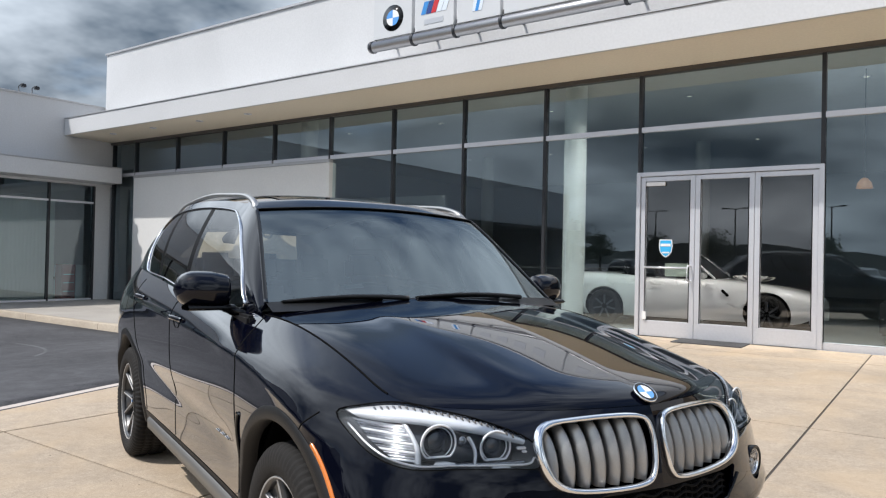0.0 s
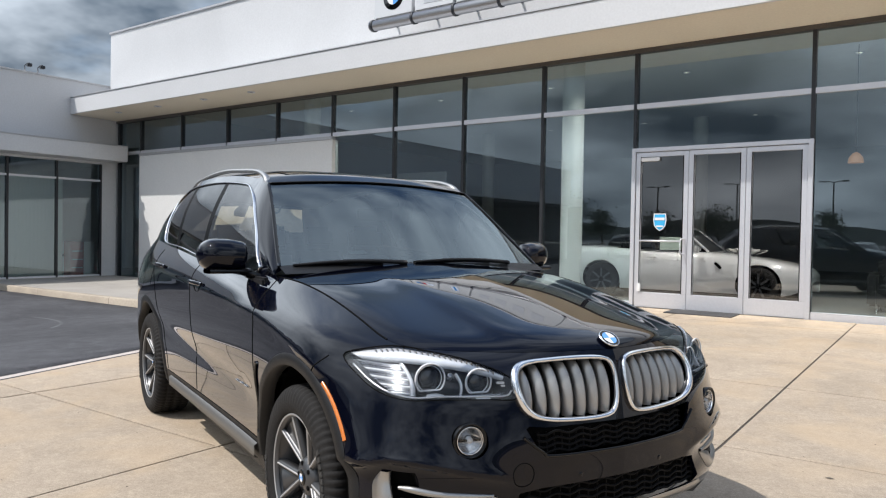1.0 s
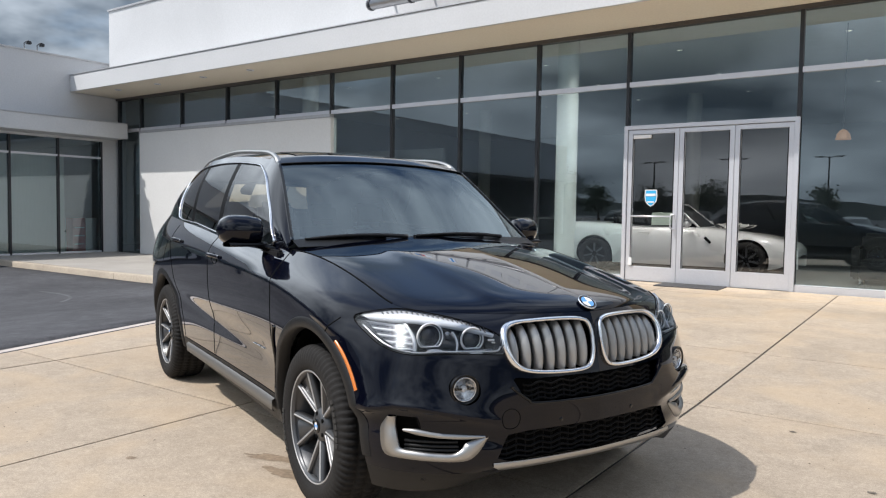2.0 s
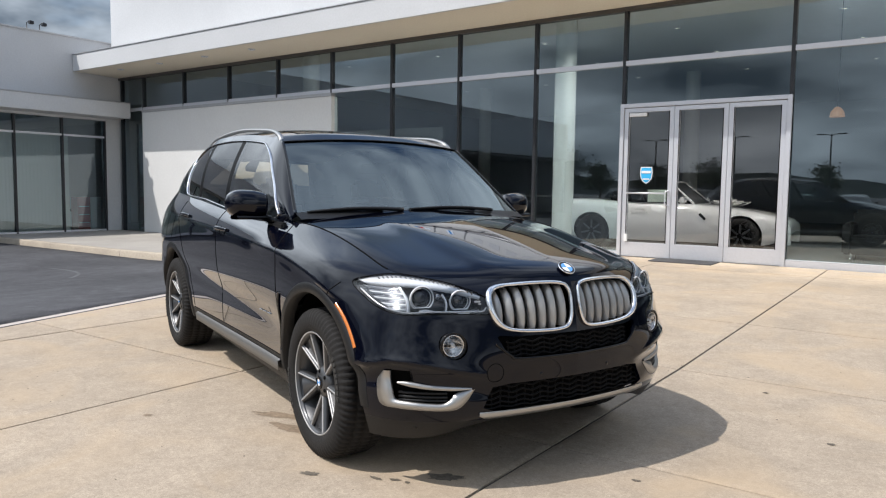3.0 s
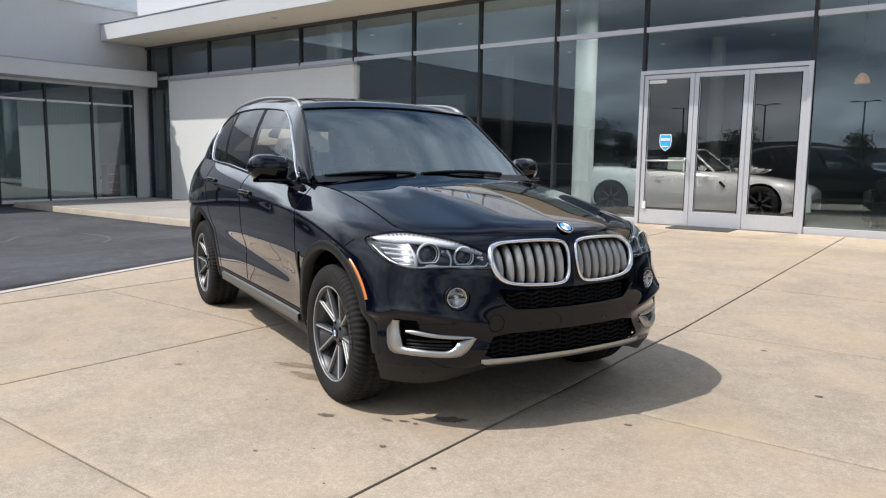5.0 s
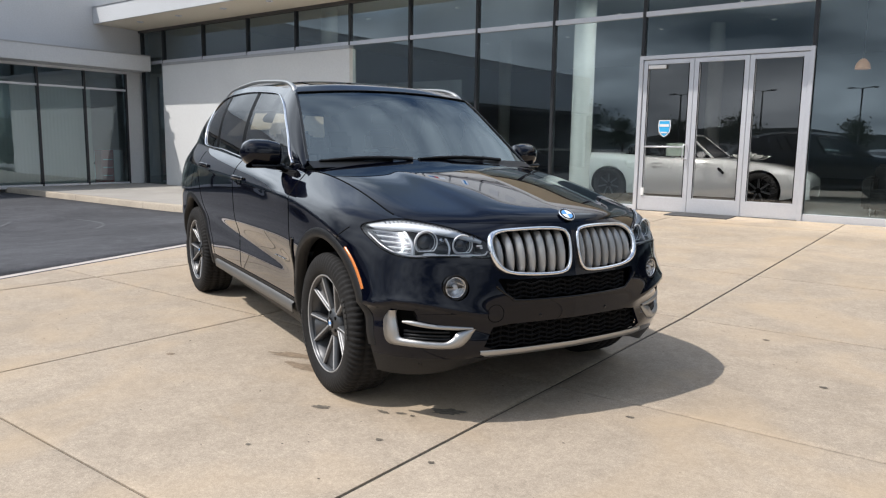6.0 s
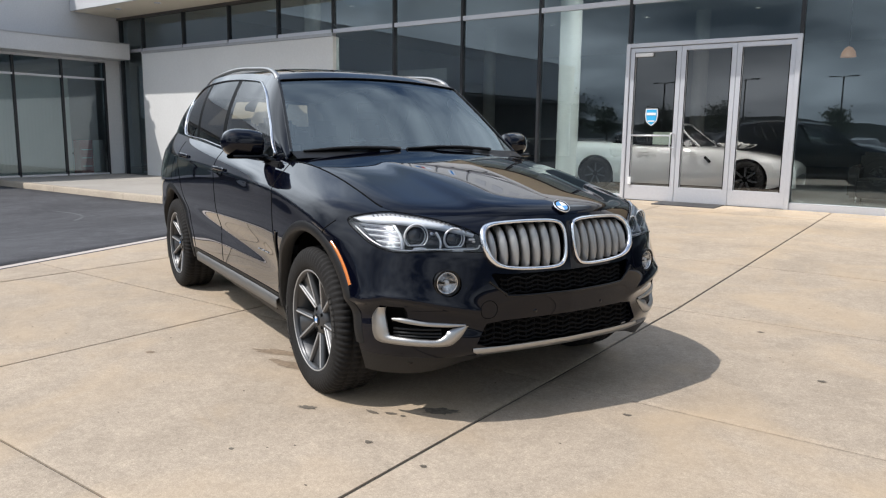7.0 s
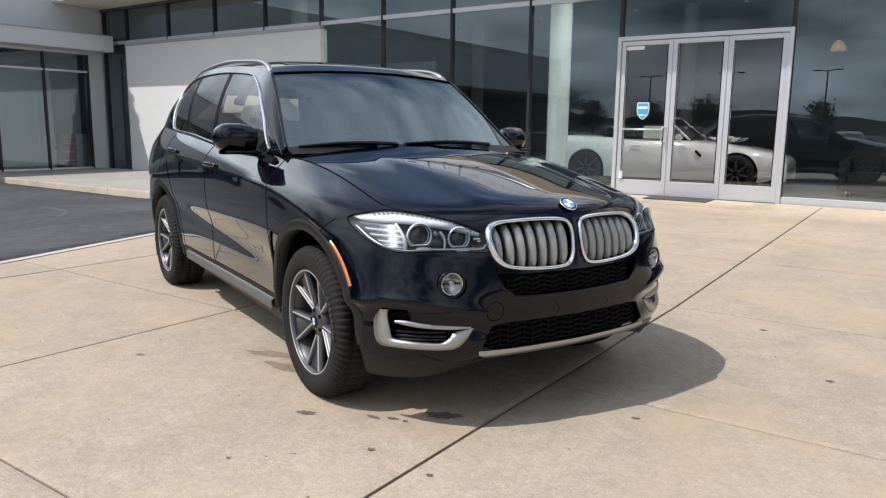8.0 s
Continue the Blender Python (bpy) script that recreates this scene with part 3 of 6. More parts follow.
def build_canopy():
    y0, y1 = 8.0, FACADE + .2
    rows = []
    for x in (ANNEX + .02, 30):
        rows.append([Vector((x, y1, 4.63)), Vector((x, y0 + .004, 4.655)), Vector((x, y0, 4.66)), Vector((x, y0, 5.11)), Vector((x, y0 + .01, 5.12)), Vector((x, y1, 5.14))])
    bm = grid_bm(rows, closed_v=True)
    bm.faces.new([v for v in bm.verts][:6])
    bmesh.ops.recalc_face_normals(bm, faces=bm.faces[:])
    structure("canopy", sharp(bm, 20), STUCCO, "white stucco canopy over the glass front", "canopy")
    soffit = grid_bm([[Vector((x, y0 + .03, 4.650)), Vector((x, FACADE - .07, 4.650 - .025 * (FACADE - y0 - .1) / (y1 - y0)))] for x in (ANNEX + .05, 30)])
    structure("soffit", soffit, STUCCO_WARM, "warm beige soffit under the canopy", "ceiling")
    structure("canopy_flashing", box_bm(ANNEX + .02, 30, y0 - .02, y0 + .06, 5.12, 5.145, .004), COPING, "thin metal flashing along the canopy edge", "trim")
    structure("head_trim", box_bm(ANNEX, 30, FACADE - .06, FACADE + .1, Z_TOP, 4.66), HEAD_GREY, "dark head trim above the glazing", "trim")
    structure("wall_upper", box_bm(-19.27, 30, 9.15, 9.9, 5.0, 7.19), STUCCO, "tall white stucco parapet wall", "wall")
    structure("coping", box_bm(-19.30, 30, 9.11, 9.95, 7.19, 7.25, .006), COPING, "thin grey metal coping", "trim")
    for x in (-17.7, -15.8, -13.83, -12.02):
        z = 4.650 - .025 * (8.5 - y0) / (y1 - y0)
        m = Matrix.Translation((x, 8.5, z - .012))
        lamp = tagged(link_bm("downlight", moved(lathe_bm([(.012, .09), (-.006, .088), (-.008, .07), (.01, .06), (.012, .001)], 24, "z"), m), FRAME), "small round recessed soffit light", "downlight", "lights under the canopy")
        part("downlight_lens", moved(lathe_bm([(.006, .058), (.008, .001)], 20, "z"), m), DARK_VOID, lamp)


def build_signs():
    y = 8.40
    pipe_z = 5.57
    rail = tagged(link_bm("sign_rail", tube_bm([(-8.18, y, pipe_z), (3.2, y, pipe_z)], .105, 20), PIPE), "grey metal sign rail pipe with dark collars", "rail")
    xs = [-8.11, -7.07, -6.09, -5.09, -2.8, 1.8]
    for x in xs[:-1]:
        part("collar", moved(lathe_bm([(-.03, .105), (-.03, .122), (.03, .122), (.03, .105)], 20, "x"), Matrix.Translation((x, y, pipe_z))), FRAME_DARK, rail)
        part("bracket", box_bm(x - .012, x + .012, y + .02, 9.15, 5.72, 5.80), FRAME_DARK, rail, "", False)
    for k, (a, b) in enumerate(zip(xs[:-1], xs[1:])):
        tile = tagged(link_bm("sign_tile", box_bm(a + .045, b - .03, y - .05, y + .05, 5.69, 6.57, .006), SIGN_WHITE), "white square sign tile on the rail", "sign", "sign tiles")
        cx, cz, f = (a + b) / 2, 6.09, y - .056
        if k == 0:
            disc = lathe_bm([(0, .001), (0, .255), (.012, .26)], 40, "y")
            part("emblem", moved(disc, Matrix.Translation((cx + .02, f, cz - .03))), GLOSS_BLACK, tile, "round black emblem with blue and white quarters")
            for q in range(4):
                fan = bmesh.new()
                cv = fan.verts.new((cx + .02, f - .006, cz - .03))
                arc = [fan.verts.new((cx + .02 + .155 * math.cos(t), f - .006, cz - .03 + .155 * math.sin(t))) for t in np.linspace(q * math.pi / 2, (q + 1) * math.pi / 2, 10)]
                for u, v in zip(arc[:-1], arc[1:]):
                    fan.faces.new((cv, u, v))
                part("emblem_quarter", fan, WHITE_ENAMEL if q % 2 == 0 else BLUE, tile, "", False)
        elif k == 1:
            for j, mt in enumerate((SIGN_BLUE, SIGN_NAVY, SIGN_RED, CHROME, CHROME)):
                x0 = cx - .30 + j * .12
                bm = bmesh.new()
                bm.faces.new([bm.verts.new(p) for p in ((x0, f, cz - .10), (x0 + .11, f, cz - .10), (x0 + .19, f, cz + .14), (x0 + .08, f, cz + .14))])
                part("emblem_stripe", bm, mt, tile, "", False)
            part("lettering_bar", box_bm(cx - .22, cx + .22, f, f + .006, cz - .30, cz - .20), SIGN_PALE, tile, "", False)
        elif k == 2:
            for j, mt in enumerate((CHROME, SIGN_BLUE, CHROME)):
                x0 = cx - .13 + j * .07
                bm = bmesh.new()
                bm.faces.new([bm.verts.new(p) for p in ((x0, f, cz - .24), (x0 + .07, f, cz - .24), (x0 + .17, f, cz + .22), (x0 + .10, f, cz + .22))])
                part("emblem_stripe", bm, mt, tile, "", False)
        else:
            n = 4 if k == 3 else 9
            for j in range(n):
                x0 = a + .25 + j * (b - a - .5) / n
                part("lettering_bar", box_bm(x0, x0 + (b - a - .5) / n * .62, f, f + .01, cz - .05, cz + .28, .004), SIGN_PALE, tile, "", False)


def build_annex():
    structure("wall_west", box_bm(ANNEX - .3, ANNEX, -22, FACADE + .2, 3.28, 5.62), STUCCO, "white stucco upper wall of the side wing", "wall")
    structure("coping_west", box_bm(ANNEX - .34, ANNEX + .03, -22, FACADE + .2, 5.62, 5.67, .006), COPING, "thin grey metal coping on the side wing", "trim")
    structure("wall_pier", box_bm(ANNEX - .3, ANNEX + .02, 8.93, FACADE - .06, -.2, 3.345), STUCCO, "white stucco pier at the corner", "wall")
    structure("canopy_west", box_bm(ANNEX - .05, -18.55, -22, 9.30, 3.35, 3.79, .01), STUCCO, "white stucco canopy of the side wing", "canopy")
    structure("canopy_west_flashing", box_bm(ANNEX, -18.54, -22, 9.31, 3.791, 3.82, .004), COPING, "thin flashing on the side canopy", "trim")
    ys = [8.93, 7.63, 6.3, 4.97, 3.64, 2.31, .98, -.35, -1.68, -3.0, -4.3]
    for k, (b, a) in enumerate(zip(ys[:-1], ys[1:])):
        win = tagged(new("window_%d" % (21 + k)), "tinted wing glazing with slim dark frames", "window", kind="structure")
        part("window_frame", box_bm(ANNEX - .05, ANNEX + .04, b - .03, b + .03, -.08, 3.275), FRAME_DARK, win)
        part("transom", box_bm(ANNEX - .04, ANNEX + .05, a + .03, b - .03, 2.75, 2.81, .004), FRAME, win)
        for z0, z1 in ((-.02, 2.75), (2.81, 3.27)):
            bm = bmesh.new()
            bm.faces.new([bm.verts.new(p) for p in ((ANNEX, a + .03, z0), (ANNEX, b - .03, z0), (ANNEX, b - .03, z1), (ANNEX, a + .03, z1))])
            clear_pane("pane", bm, SHOP_GLASS, win)
        part("window_sill", box_bm(ANNEX - .05, ANNEX + .05, a + .03, b - .03, -.12, -.02, .004), FRAME, win)
    for k in range(4):
        b = (8.02, 6.42, 4.80, 3.18)[k]
        rows = [[Vector((ANNEX - .30 - .005 * (i % 2), b - .06 - i * .052, z)) for z in (-.08, 2.78)] for i in range(31)]
        tagged(link_bm("window_blind", grid_bm(rows), BLIND, False), "pale vertical blind behind wing glass", "blind", "blinds in the wing")
    structure("floor_west", box_bm(-30, ANNEX - .06, -22, FACADE, -.3, -.08), DARK_FLOOR, "dark floor of the side wing", "floor")
    structure("wall_west_back", box_bm(-30.3, -30, -22, FACADE + .2, -.3, 3.3), STUCCO, "plain back wall of the side wing", "wall")
    structure("wall_west_end", box_bm(-30, ANNEX - .3, -22.3, -22, -.3, 5.6), STUCCO, "plain end wall of the side wing", "wall")
    structure("wall_west_inner", box_bm(-30, ANNEX - .3, FACADE + .02, FACADE + .2, -.3, 3.3), STUCCO, "plain inner wall of the side wing", "wall")
    structure("ceiling_west", box_bm(-30, ANNEX - .3, -22, FACADE + .2, 3.3, 3.4), STUCCO, "plain white ceiling of the side wing", "ceiling")
    cab = tagged(link_bm("tool_cabinet", box_bm(-20.35, -19.95, 8.33, 8.74, -.08, .95, .012), RED), "glossy red tool cabinet behind glass", "cabinet")
    for z in (.15, .4, .65):
        part("drawer_handle", box_bm(-19.955, -19.935, 8.38, 8.69, z, z + .02), SATIN_METAL, cab, "", False)
    tagged(link_bm("notice_board", box_bm(-19.9, -19.86, 8.70, 9.04, -.08, .95, .006), WHITE_ENAMEL), "white notice board standing behind glass", "notice board")
    tagged(link_bm("stool", join_bm(lathe_bm([(.55, .001), (.55, .17), (.50, .18), (.48, .02), (-.06, .02), (-.08, .2)], 20, "z"), bmesh.new()), DARK_VOID), "black round stool on dark floor", "stool").location = (-20.9, 8.45, 0)
    # small flood lamps on the wing's coping
    for y in (6.79, 7.14):
        lamp = tagged(link_bm("flood_lamp", tube_bm([(ANNEX - .1, y, 5.67), (ANNEX - .1, y, 5.84), (ANNEX + .06, y, 5.88), (ANNEX + .16, y, 5.87)], .013, 6), FRAME_DARK), "small grey flood lamp on the coping", "lamp", "roof lamps")
        part("lamp_head", box_bm(ANNEX + .10, ANNEX + .22, y - .06, y + .06, 5.77, 5.86, .015), FRAME_DARK, lamp)


def build_showroom():
    structure("floor", box_bm(-19.3, 30, FACADE + .06, 30, -.1, .155), TILE, "pale polished showroom floor", "floor")
    structure("ceiling", box_bm(ANNEX, 30, FACADE + .1, 30, 5.10, 5.18), CEIL, "white showroom ceiling", "ceiling")
    structure("wall_back", box_bm(ANNEX, 30, 30, 30.2, -.1, 5.12), SHOW_WALL, "grey showroom back wall", "wall")
    structure("wall_side_west", box_bm(-19.3, -19.1, FACADE + .1, 30, -.1, 5.09), SHOW_WALL, "grey showroom side wall", "wall")
    structure("wall_side_east", box_bm(30, 30.2, 7.7, 30, -.1, 7), SHOW_WALL, "plain showroom end wall", "wall")
    structure("roof", box_bm(-30.3, 30.2, 9.9, 30.2, 5.2, 5.4), STUCCO, "flat white roof", "roof")
    for x, y in ((-4.9, 11.05), (-12.6, 11.05), (2.9, 11.05), (-4.9, 20), (-12.6, 20), (2.9, 20)):
        col = lathe_bm([(.155, .001), (.155, .27), (.19, .24), (.20, .225), (5.09, .225)], 40, "z")
        tagged(link_bm("column", moved(col, Matrix.Translation((x, y, 0))), COLUMN), "round white painted column on tiled floor", "column", "showroom columns", kind="structure")
    for i in range(9):
        for j in range(4):
            x, y = -17 + i * 3.4, 10.35 + j * 3.3
            m = Matrix.Translation((x, y, 5.095))
            lamp = tagged(link_bm("ceiling_spot", moved(lathe_bm([(0, .10), (-.02, .095), (-.02, .07), (-.002, .06)], 16, "z"), m), FRAME), "small round ceiling spot", "ceiling light", "showroom ceiling spots")
            part("spot_lens", moved(lathe_bm([(-.006, .06), (-.006, .001)], 12, "z"), m), SPOT_GLOW, lamp, "warm lit lens")
    # added fill: broad area lamps under six front spots brighten column and white car
    for i in range(2, 8):
        fill_lamp = new("showroom_fill", bpy.data.lights.new("showroom_fill", "AREA"))
        fill_lamp.data.shape, fill_lamp.data.size, fill_lamp.data.energy, fill_lamp.data.color = "DISK", .5, SHOW_POWER, (1.0, 0.95, 0.87)
        fill_lamp.data.spread = radians(120)
        fill_lamp.matrix_world = pose(-17 + i * 3.4, 10.35, 5.05)
    # pendant lamp with a warm glow
    cord = tube_bm([(.06, 13.0, 5.10), (.06, 13.0, 3.05)], .008, 6)
    pend = tagged(link_bm("pendant_lamp", cord, FRAME_DARK), "warm glowing pendant lamp under the ceiling", "lamp")
    part("shade", moved(lathe_bm([(.20, .02), (.18, .06), (.10, .12), (.0, .14)], 28, "z"), Matrix.Translation((.06, 13.0, 2.85))), PENDANT, pend, "warm translucent shade")
    # low dark lounge seats and a desk
    for x, y in ((.55, 11.4), (2.1, 11.5)):
        sofa = tagged(new("lounge_chair"), "black leather lounge chair on tiled floor", "chair", "lounge chairs")
        part("seat", box_bm(x, x + 1.1, y, y + .85, .25, .60, .05), DARK_LEATHER, sofa)
        part("backrest", box_bm(x, x + 1.1, y + .62, y + .9, .5, 1.05, .06), DARK_LEATHER, sofa)
        for xx in (x - .1, x + 1.02):
            part("armrest", box_bm(xx, xx + .17, y, y + .9, .25, .82, .04), DARK_LEATHER, sofa)
        for xx in (x + .05, x + 1.0):
            for yy in (y + .06, y + .8):
                part("leg", tube_bm([(xx, yy, .155), (xx, yy, .27)], .02, 8), CHROME, sofa)
    desk = tagged(new("reception_desk"), "dark reception desk with pale top", "desk")
    part("body", box_bm(-9.5, -6.8, 16, 17, .155, 1.15, .02), DARK_LEATHER, desk)
    part("top", box_bm(-9.6, -6.7, 15.9, 17.1, 1.15, 1.2, .01), TILE, desk)
    screen = tagged(link_bm("partition", box_bm(-17, -10.6, 14.5, 14.65, .155, 3.2, .01), SHOW_WALL), "plain grey showroom partition wall", "partition")


SHOW_POWER = 64
STICKER = material("sticker_blue", (0.05, 0.42, 0.78), 0.3, coat=0.3)
PIPE = material("brushed_pipe", (0.38, 0.38, 0.39), 0.35, 0.9, grain=0.08, grain_scale=30)
SIGN_WHITE = material("sign_white", (0.60, 0.615, 0.63), 0.25, coat=0.3, stain=.03, stain_scale=2)
SIGN_BLUE = material("sign_blue", (0.04, 0.25, 0.62), 0.3)
SIGN_NAVY = material("sign_navy", (0.02, 0.05, 0.22), 0.3)
SIGN_RED = material("sign_red", (0.55, 0.02, 0.03), 0.3)
SIGN_PALE = material("sign_pale_grey", (0.50, 0.51, 0.53), 0.3, 0.5)
BLIND = material("blind_fabric", (0.66, 0.69, 0.64), 0.9, grain=.05, grain_scale=50)
DARK_FLOOR = material("dark_floor", (0.10, 0.10, 0.10), 0.5, grain=.1, grain_scale=20)
RED = material("red_enamel", (0.40, 0.02, 0.02), 0.35, coat=.3, stain=.1, stain_scale=5)
TILE = material("polished_tile", (0.30, 0.295, 0.285), 0.18, grain=.04, grain_scale=12, stain=.05, stain_scale=.8)
CEIL = material("white_ceiling", (0.72, 0.72, 0.71), 0.9, grain=.04, grain_scale=6)
SHOW_WALL = material("grey_wall_paint", (0.38, 0.40, 0.42), 0.7, grain=.04, grain_scale=15, stain=.05, stain_scale=.5)
COLUMN = material("white_column_paint", (0.56, 0.565, 0.54), 0.5, grain=.03, grain_scale=15)
DARK_LEATHER = material("black_leather", (0.014, 0.013, 0.013), 0.4, grain=.2, grain_scale=60, bump=.3, bump_scale=300)
SPOT_GLOW = lit("spot_lens", (1.0, 0.86, 0.66), 1.6)
PENDANT = lit("pendant_shade", (0.36, 0.17, 0.075), 0.5)
build_front_glass()
build_door()
build_canopy()
build_signs()
build_annex()
build_showroom()


# the parked car: x to its left, y to its rear, z up, front axle at y = 0
from mathutils.bvhtree import BVHTree

AXLE_R, HUB_Z = 2.933, 0.362
# guide lines round one half of the body, from the nose round the corner and along the side to the tail
LOW_EDGE = [(0, -.80, .318), (.30, -.788, .318), (.50, -.745, .300), (.66, -.665, .228), (.83, -.49, .22), (.88, -.30, .23), (.89, 0, .24), (.89, .35, .25), (.885, .62, .26), (.885, 1.1, .27), (.885, 1.8, .28), (.885, 2.5, .30), (.89, 2.93, .32), (.89, 3.4, .34), (.80, 3.83, .38), (.5, 3.95, .40), (0, 3.98, .40)]
LIP = [(0, -.872, .345), (.30, -.858, .345), (.54, -.808, .345), (.755, -.70, .345), (.882, -.54, .345), (.918, -.30, .35), (.925, 0, .36), (.92, .35, .37), (.912, .62, .375), (.908, 1.1, .38), (.908, 1.8, .39), (.912, 2.5, .40), (.925, 2.93, .42), (.925, 3.4, .44), (.84, 3.85, .47), (.5, 3.98, .48), (0, 4.01, .48)]
BUMPER_LOW = [(0, -.852, .47), (.30, -.838, .47), (.548, -.788, .47), (.765, -.69, .47), (.893, -.53, .475), (.932, -.30, .48), (.94, 0, .50), (.932, .35, .50), (.913, .62, .50), (.905, 1.1, .51), (.908, 1.8, .52), (.918, 2.5, .53), (.94, 2.93, .55), (.935, 3.4, .57), (.85, 3.86, .6), (.5, 4.0, .6), (0, 4.03, .6)]
BUMPER_MID = [(0, -.868, .585), (.30, -.852, .585), (.555, -.797, .585), (.782, -.695, .585), (.912, -.515, .59), (.945, -.29, .61), (.953, 0, .64), (.948, .35, .64), (.934, .62, .64), (.928, 1.1, .65), (.928, 1.8, .66), (.938, 2.5, .67), (.952, 2.93, .68), (.947, 3.4, .69), (.86, 3.86, .72), (.5, 4.0, .72), (0, 4.03, .72)]
BUMPER_TOP = [(0, -0.85, 0.7), (0.303, -0.829, 0.701), (0.562, -0.774, 0.704), (0.79, -0.647, 0.704), (0.912, -0.445, 0.705), (0.943, -0.26, 0.73), (0.955, 0, 0.77), (0.953, 0.35, 0.78), (0.946, 0.62, 0.78), (0.947, 1.1, 0.79), (0.948, 1.8, 0.8), (0.953, 2.5, 0.81), (0.957, 2.93, 0.82), (0.938, 3.4, 0.82), (0.86, 3.85, 0.86), (0.5, 3.99, 0.86), (0, 4.02, 0.86)]
LAMP_LINE = [(0, -0.832, 0.8), (0.309, -0.809, 0.802), (0.564, -0.757, 0.81), (0.782, -0.635, 0.818), (0.894, -0.379, 0.821), (0.945, -0.21, 0.85), (0.947, 0.02, 0.89), (0.952, 0.35, 0.9), (0.950, 0.62, 0.91), (0.951, 1.1, 0.92), (0.952, 1.8, 0.935), (0.955, 2.5, 0.95), (0.957, 2.93, 0.96), (0.936, 3.4, 0.96), (0.86, 3.84, 0.98), (0.5, 3.97, 0.98), (0, 4, 0.98)]
SHOULDER = [(0, -0.81, 0.885), (0.287, -0.779, 0.888), (0.485, -0.704, 0.897), (0.731, -0.599, 0.912), (0.858, -0.354, 0.932), (0.915, -0.17, 0.965), (0.912, 0.04, 0.995), (0.925, 0.35, 1.015), (0.934, 0.62, 1.035), (0.947, 1.1, 1.058), (0.950, 1.8, 1.088), (0.952, 2.5, 1.112), (0.947, 2.93, 1.128), (0.90, 3.4, 1.13), (0.80, 3.81, 1.13), (0.48, 3.93, 1.13), (0, 3.96, 1.13)]
SEAM_LINE = [(0, -0.79, 0.925), (0.255, -0.756, 0.926), (0.436, -0.677, 0.925), (0.662, -0.562, 0.934), (0.748, -0.432, 0.943), (0.742, -0.258, 0.989), (0.742, 0, 1.05), (0.755, 0.28, 1.105), (0.79, 0.6, 1.135), (0.880, 1.1, 1.112), (0.872, 1.8, 1.172), (0.85, 2.5, 1.22), (0.835, 2.93, 1.245), (0.8, 3.4, 1.27), (0.7, 3.75, 1.28), (0.4, 3.86, 1.28), (0, 3.88, 1.28)]
# edge of windscreen and roof, from the foot of the front pillar to the tail
ROOF_EDGE = [(.785, .61, 1.172), (.652, 1.165, 1.600), (.640, 1.42, 1.648), (.634, 1.80, 1.682), (.630, 2.3, 1.700), (.622, 2.75, 1.692), (.604, 3.08, 1.650), (.56, 3.34, 1.585), (.32, 3.46, 1.60), (0, 3.48, 1.61)]


def on_mesh(bm):
    bm.normal_update()
    return BVHTree.FromBMesh(bm)


class Skin:
    """The uncut body, to lay details on it."""

    def __init__(self, tree):
        self.tree = tree

    def front(self, x, z, out=0.0):
        p, n, *_ = self.tree.ray_cast(Vector((abs(x), -3, z)), Vector((0, 1, 0)))
        if p is None:
            p, n = self.tree.find_nearest(Vector((abs(x), -.6, z)))[:2]
        p = p + n * out * (1 if n.y < 0 else -1)
        return Vector((p.x if x >= 0 else -p.x, p.y, p.z))

    def side(self, y, z, out=0.0):
        p, n, *_ = self.tree.ray_cast(Vector((3, y, z)), Vector((-1, 0, 0)))
        if p is None:
            p, n = self.tree.find_nearest(Vector((1, y, z)))[:2]
        return p + n * out * (1 if n.x > 0 else -1)


def form_line(p):
    """Presses the creases into the skin: door handle line, hollow of the lower doors, shelf over the corner vents."""
    if -.36 < p.y < .95 and p.x > .7:
        zc = float(np.interp(p.y, (-.36, -.15, .05, .25, .45, .95), (.80, .862, .905, .942, .968, 1.0)))
        fade = min(1, (p.y + .36) / .12) * min(1, (.95 - p.y) / .25)
        d = p.z - zc
        p.x += fade * .011 * (math.exp(-d / .040) if d > 0 else math.exp(d / .028))
    if p.y > .2 and p.x > .7:
        fade = min(1, (p.y - .2) / .5) * min(1, max(0, (3.75 - p.y) / .5))
        d = p.z - (.965 + .042 * p.y)
        low = p.z - (.56 + .05 * p.y)
        p.x += fade * (.007 * math.exp(-abs(d) / .03) - .016 * math.exp(-(low / .075) ** 2))
    elif p.y < -.1 and p.z < .8:
        zc = float(np.interp(p.x, (.40, .50, .62, .74, .83, .88, .93), (.50, .524, .55, .579, .588, .566, .55)))
        fade = float(np.interp(p.x, (.36, .52, .80, .90, .94), (0, .7, 1, 1, .2))) * min(1, max(0, (-.1 - p.y) / .2))
        d = p.z - zc
        push = .024 * math.exp(-d / .045) if d > 0 else .024 * math.exp(d / .022) - .016 * math.exp(-((d + .06) / .05) ** 2)
        out = Vector((p.x * .9, p.y - .15, 0)).normalized()
        p += out * push * fade
    return p


def shell_half():
    levels = [LOW_EDGE, LIP, BUMPER_LOW, BUMPER_MID, BUMPER_TOP, LAMP_LINE, SHOULDER, SEAM_LINE]
    lines = [spline(line, 177) for line in levels]
    rows = []
    for i in range(177):
        rows.append([form_line(Vector(p)) for p in spline([line[i] for line in lines], 80)])
    for row in rows[:1] + rows[-1:]:
        for p in row:
            p.x = 0
    bm = grid_bm(rows)
    bmesh.ops.recalc_face_normals(bm, faces=bm.faces[:])
    bm.normal_update()
    mid = min(bm.faces, key=lambda f: (f.calc_center_median() - Vector((.94, 1.5, .7))).length)
    if mid.normal.x < 0:
        bmesh.ops.reverse_faces(bm, faces=bm.faces[:])
    return bm, lines[-1]


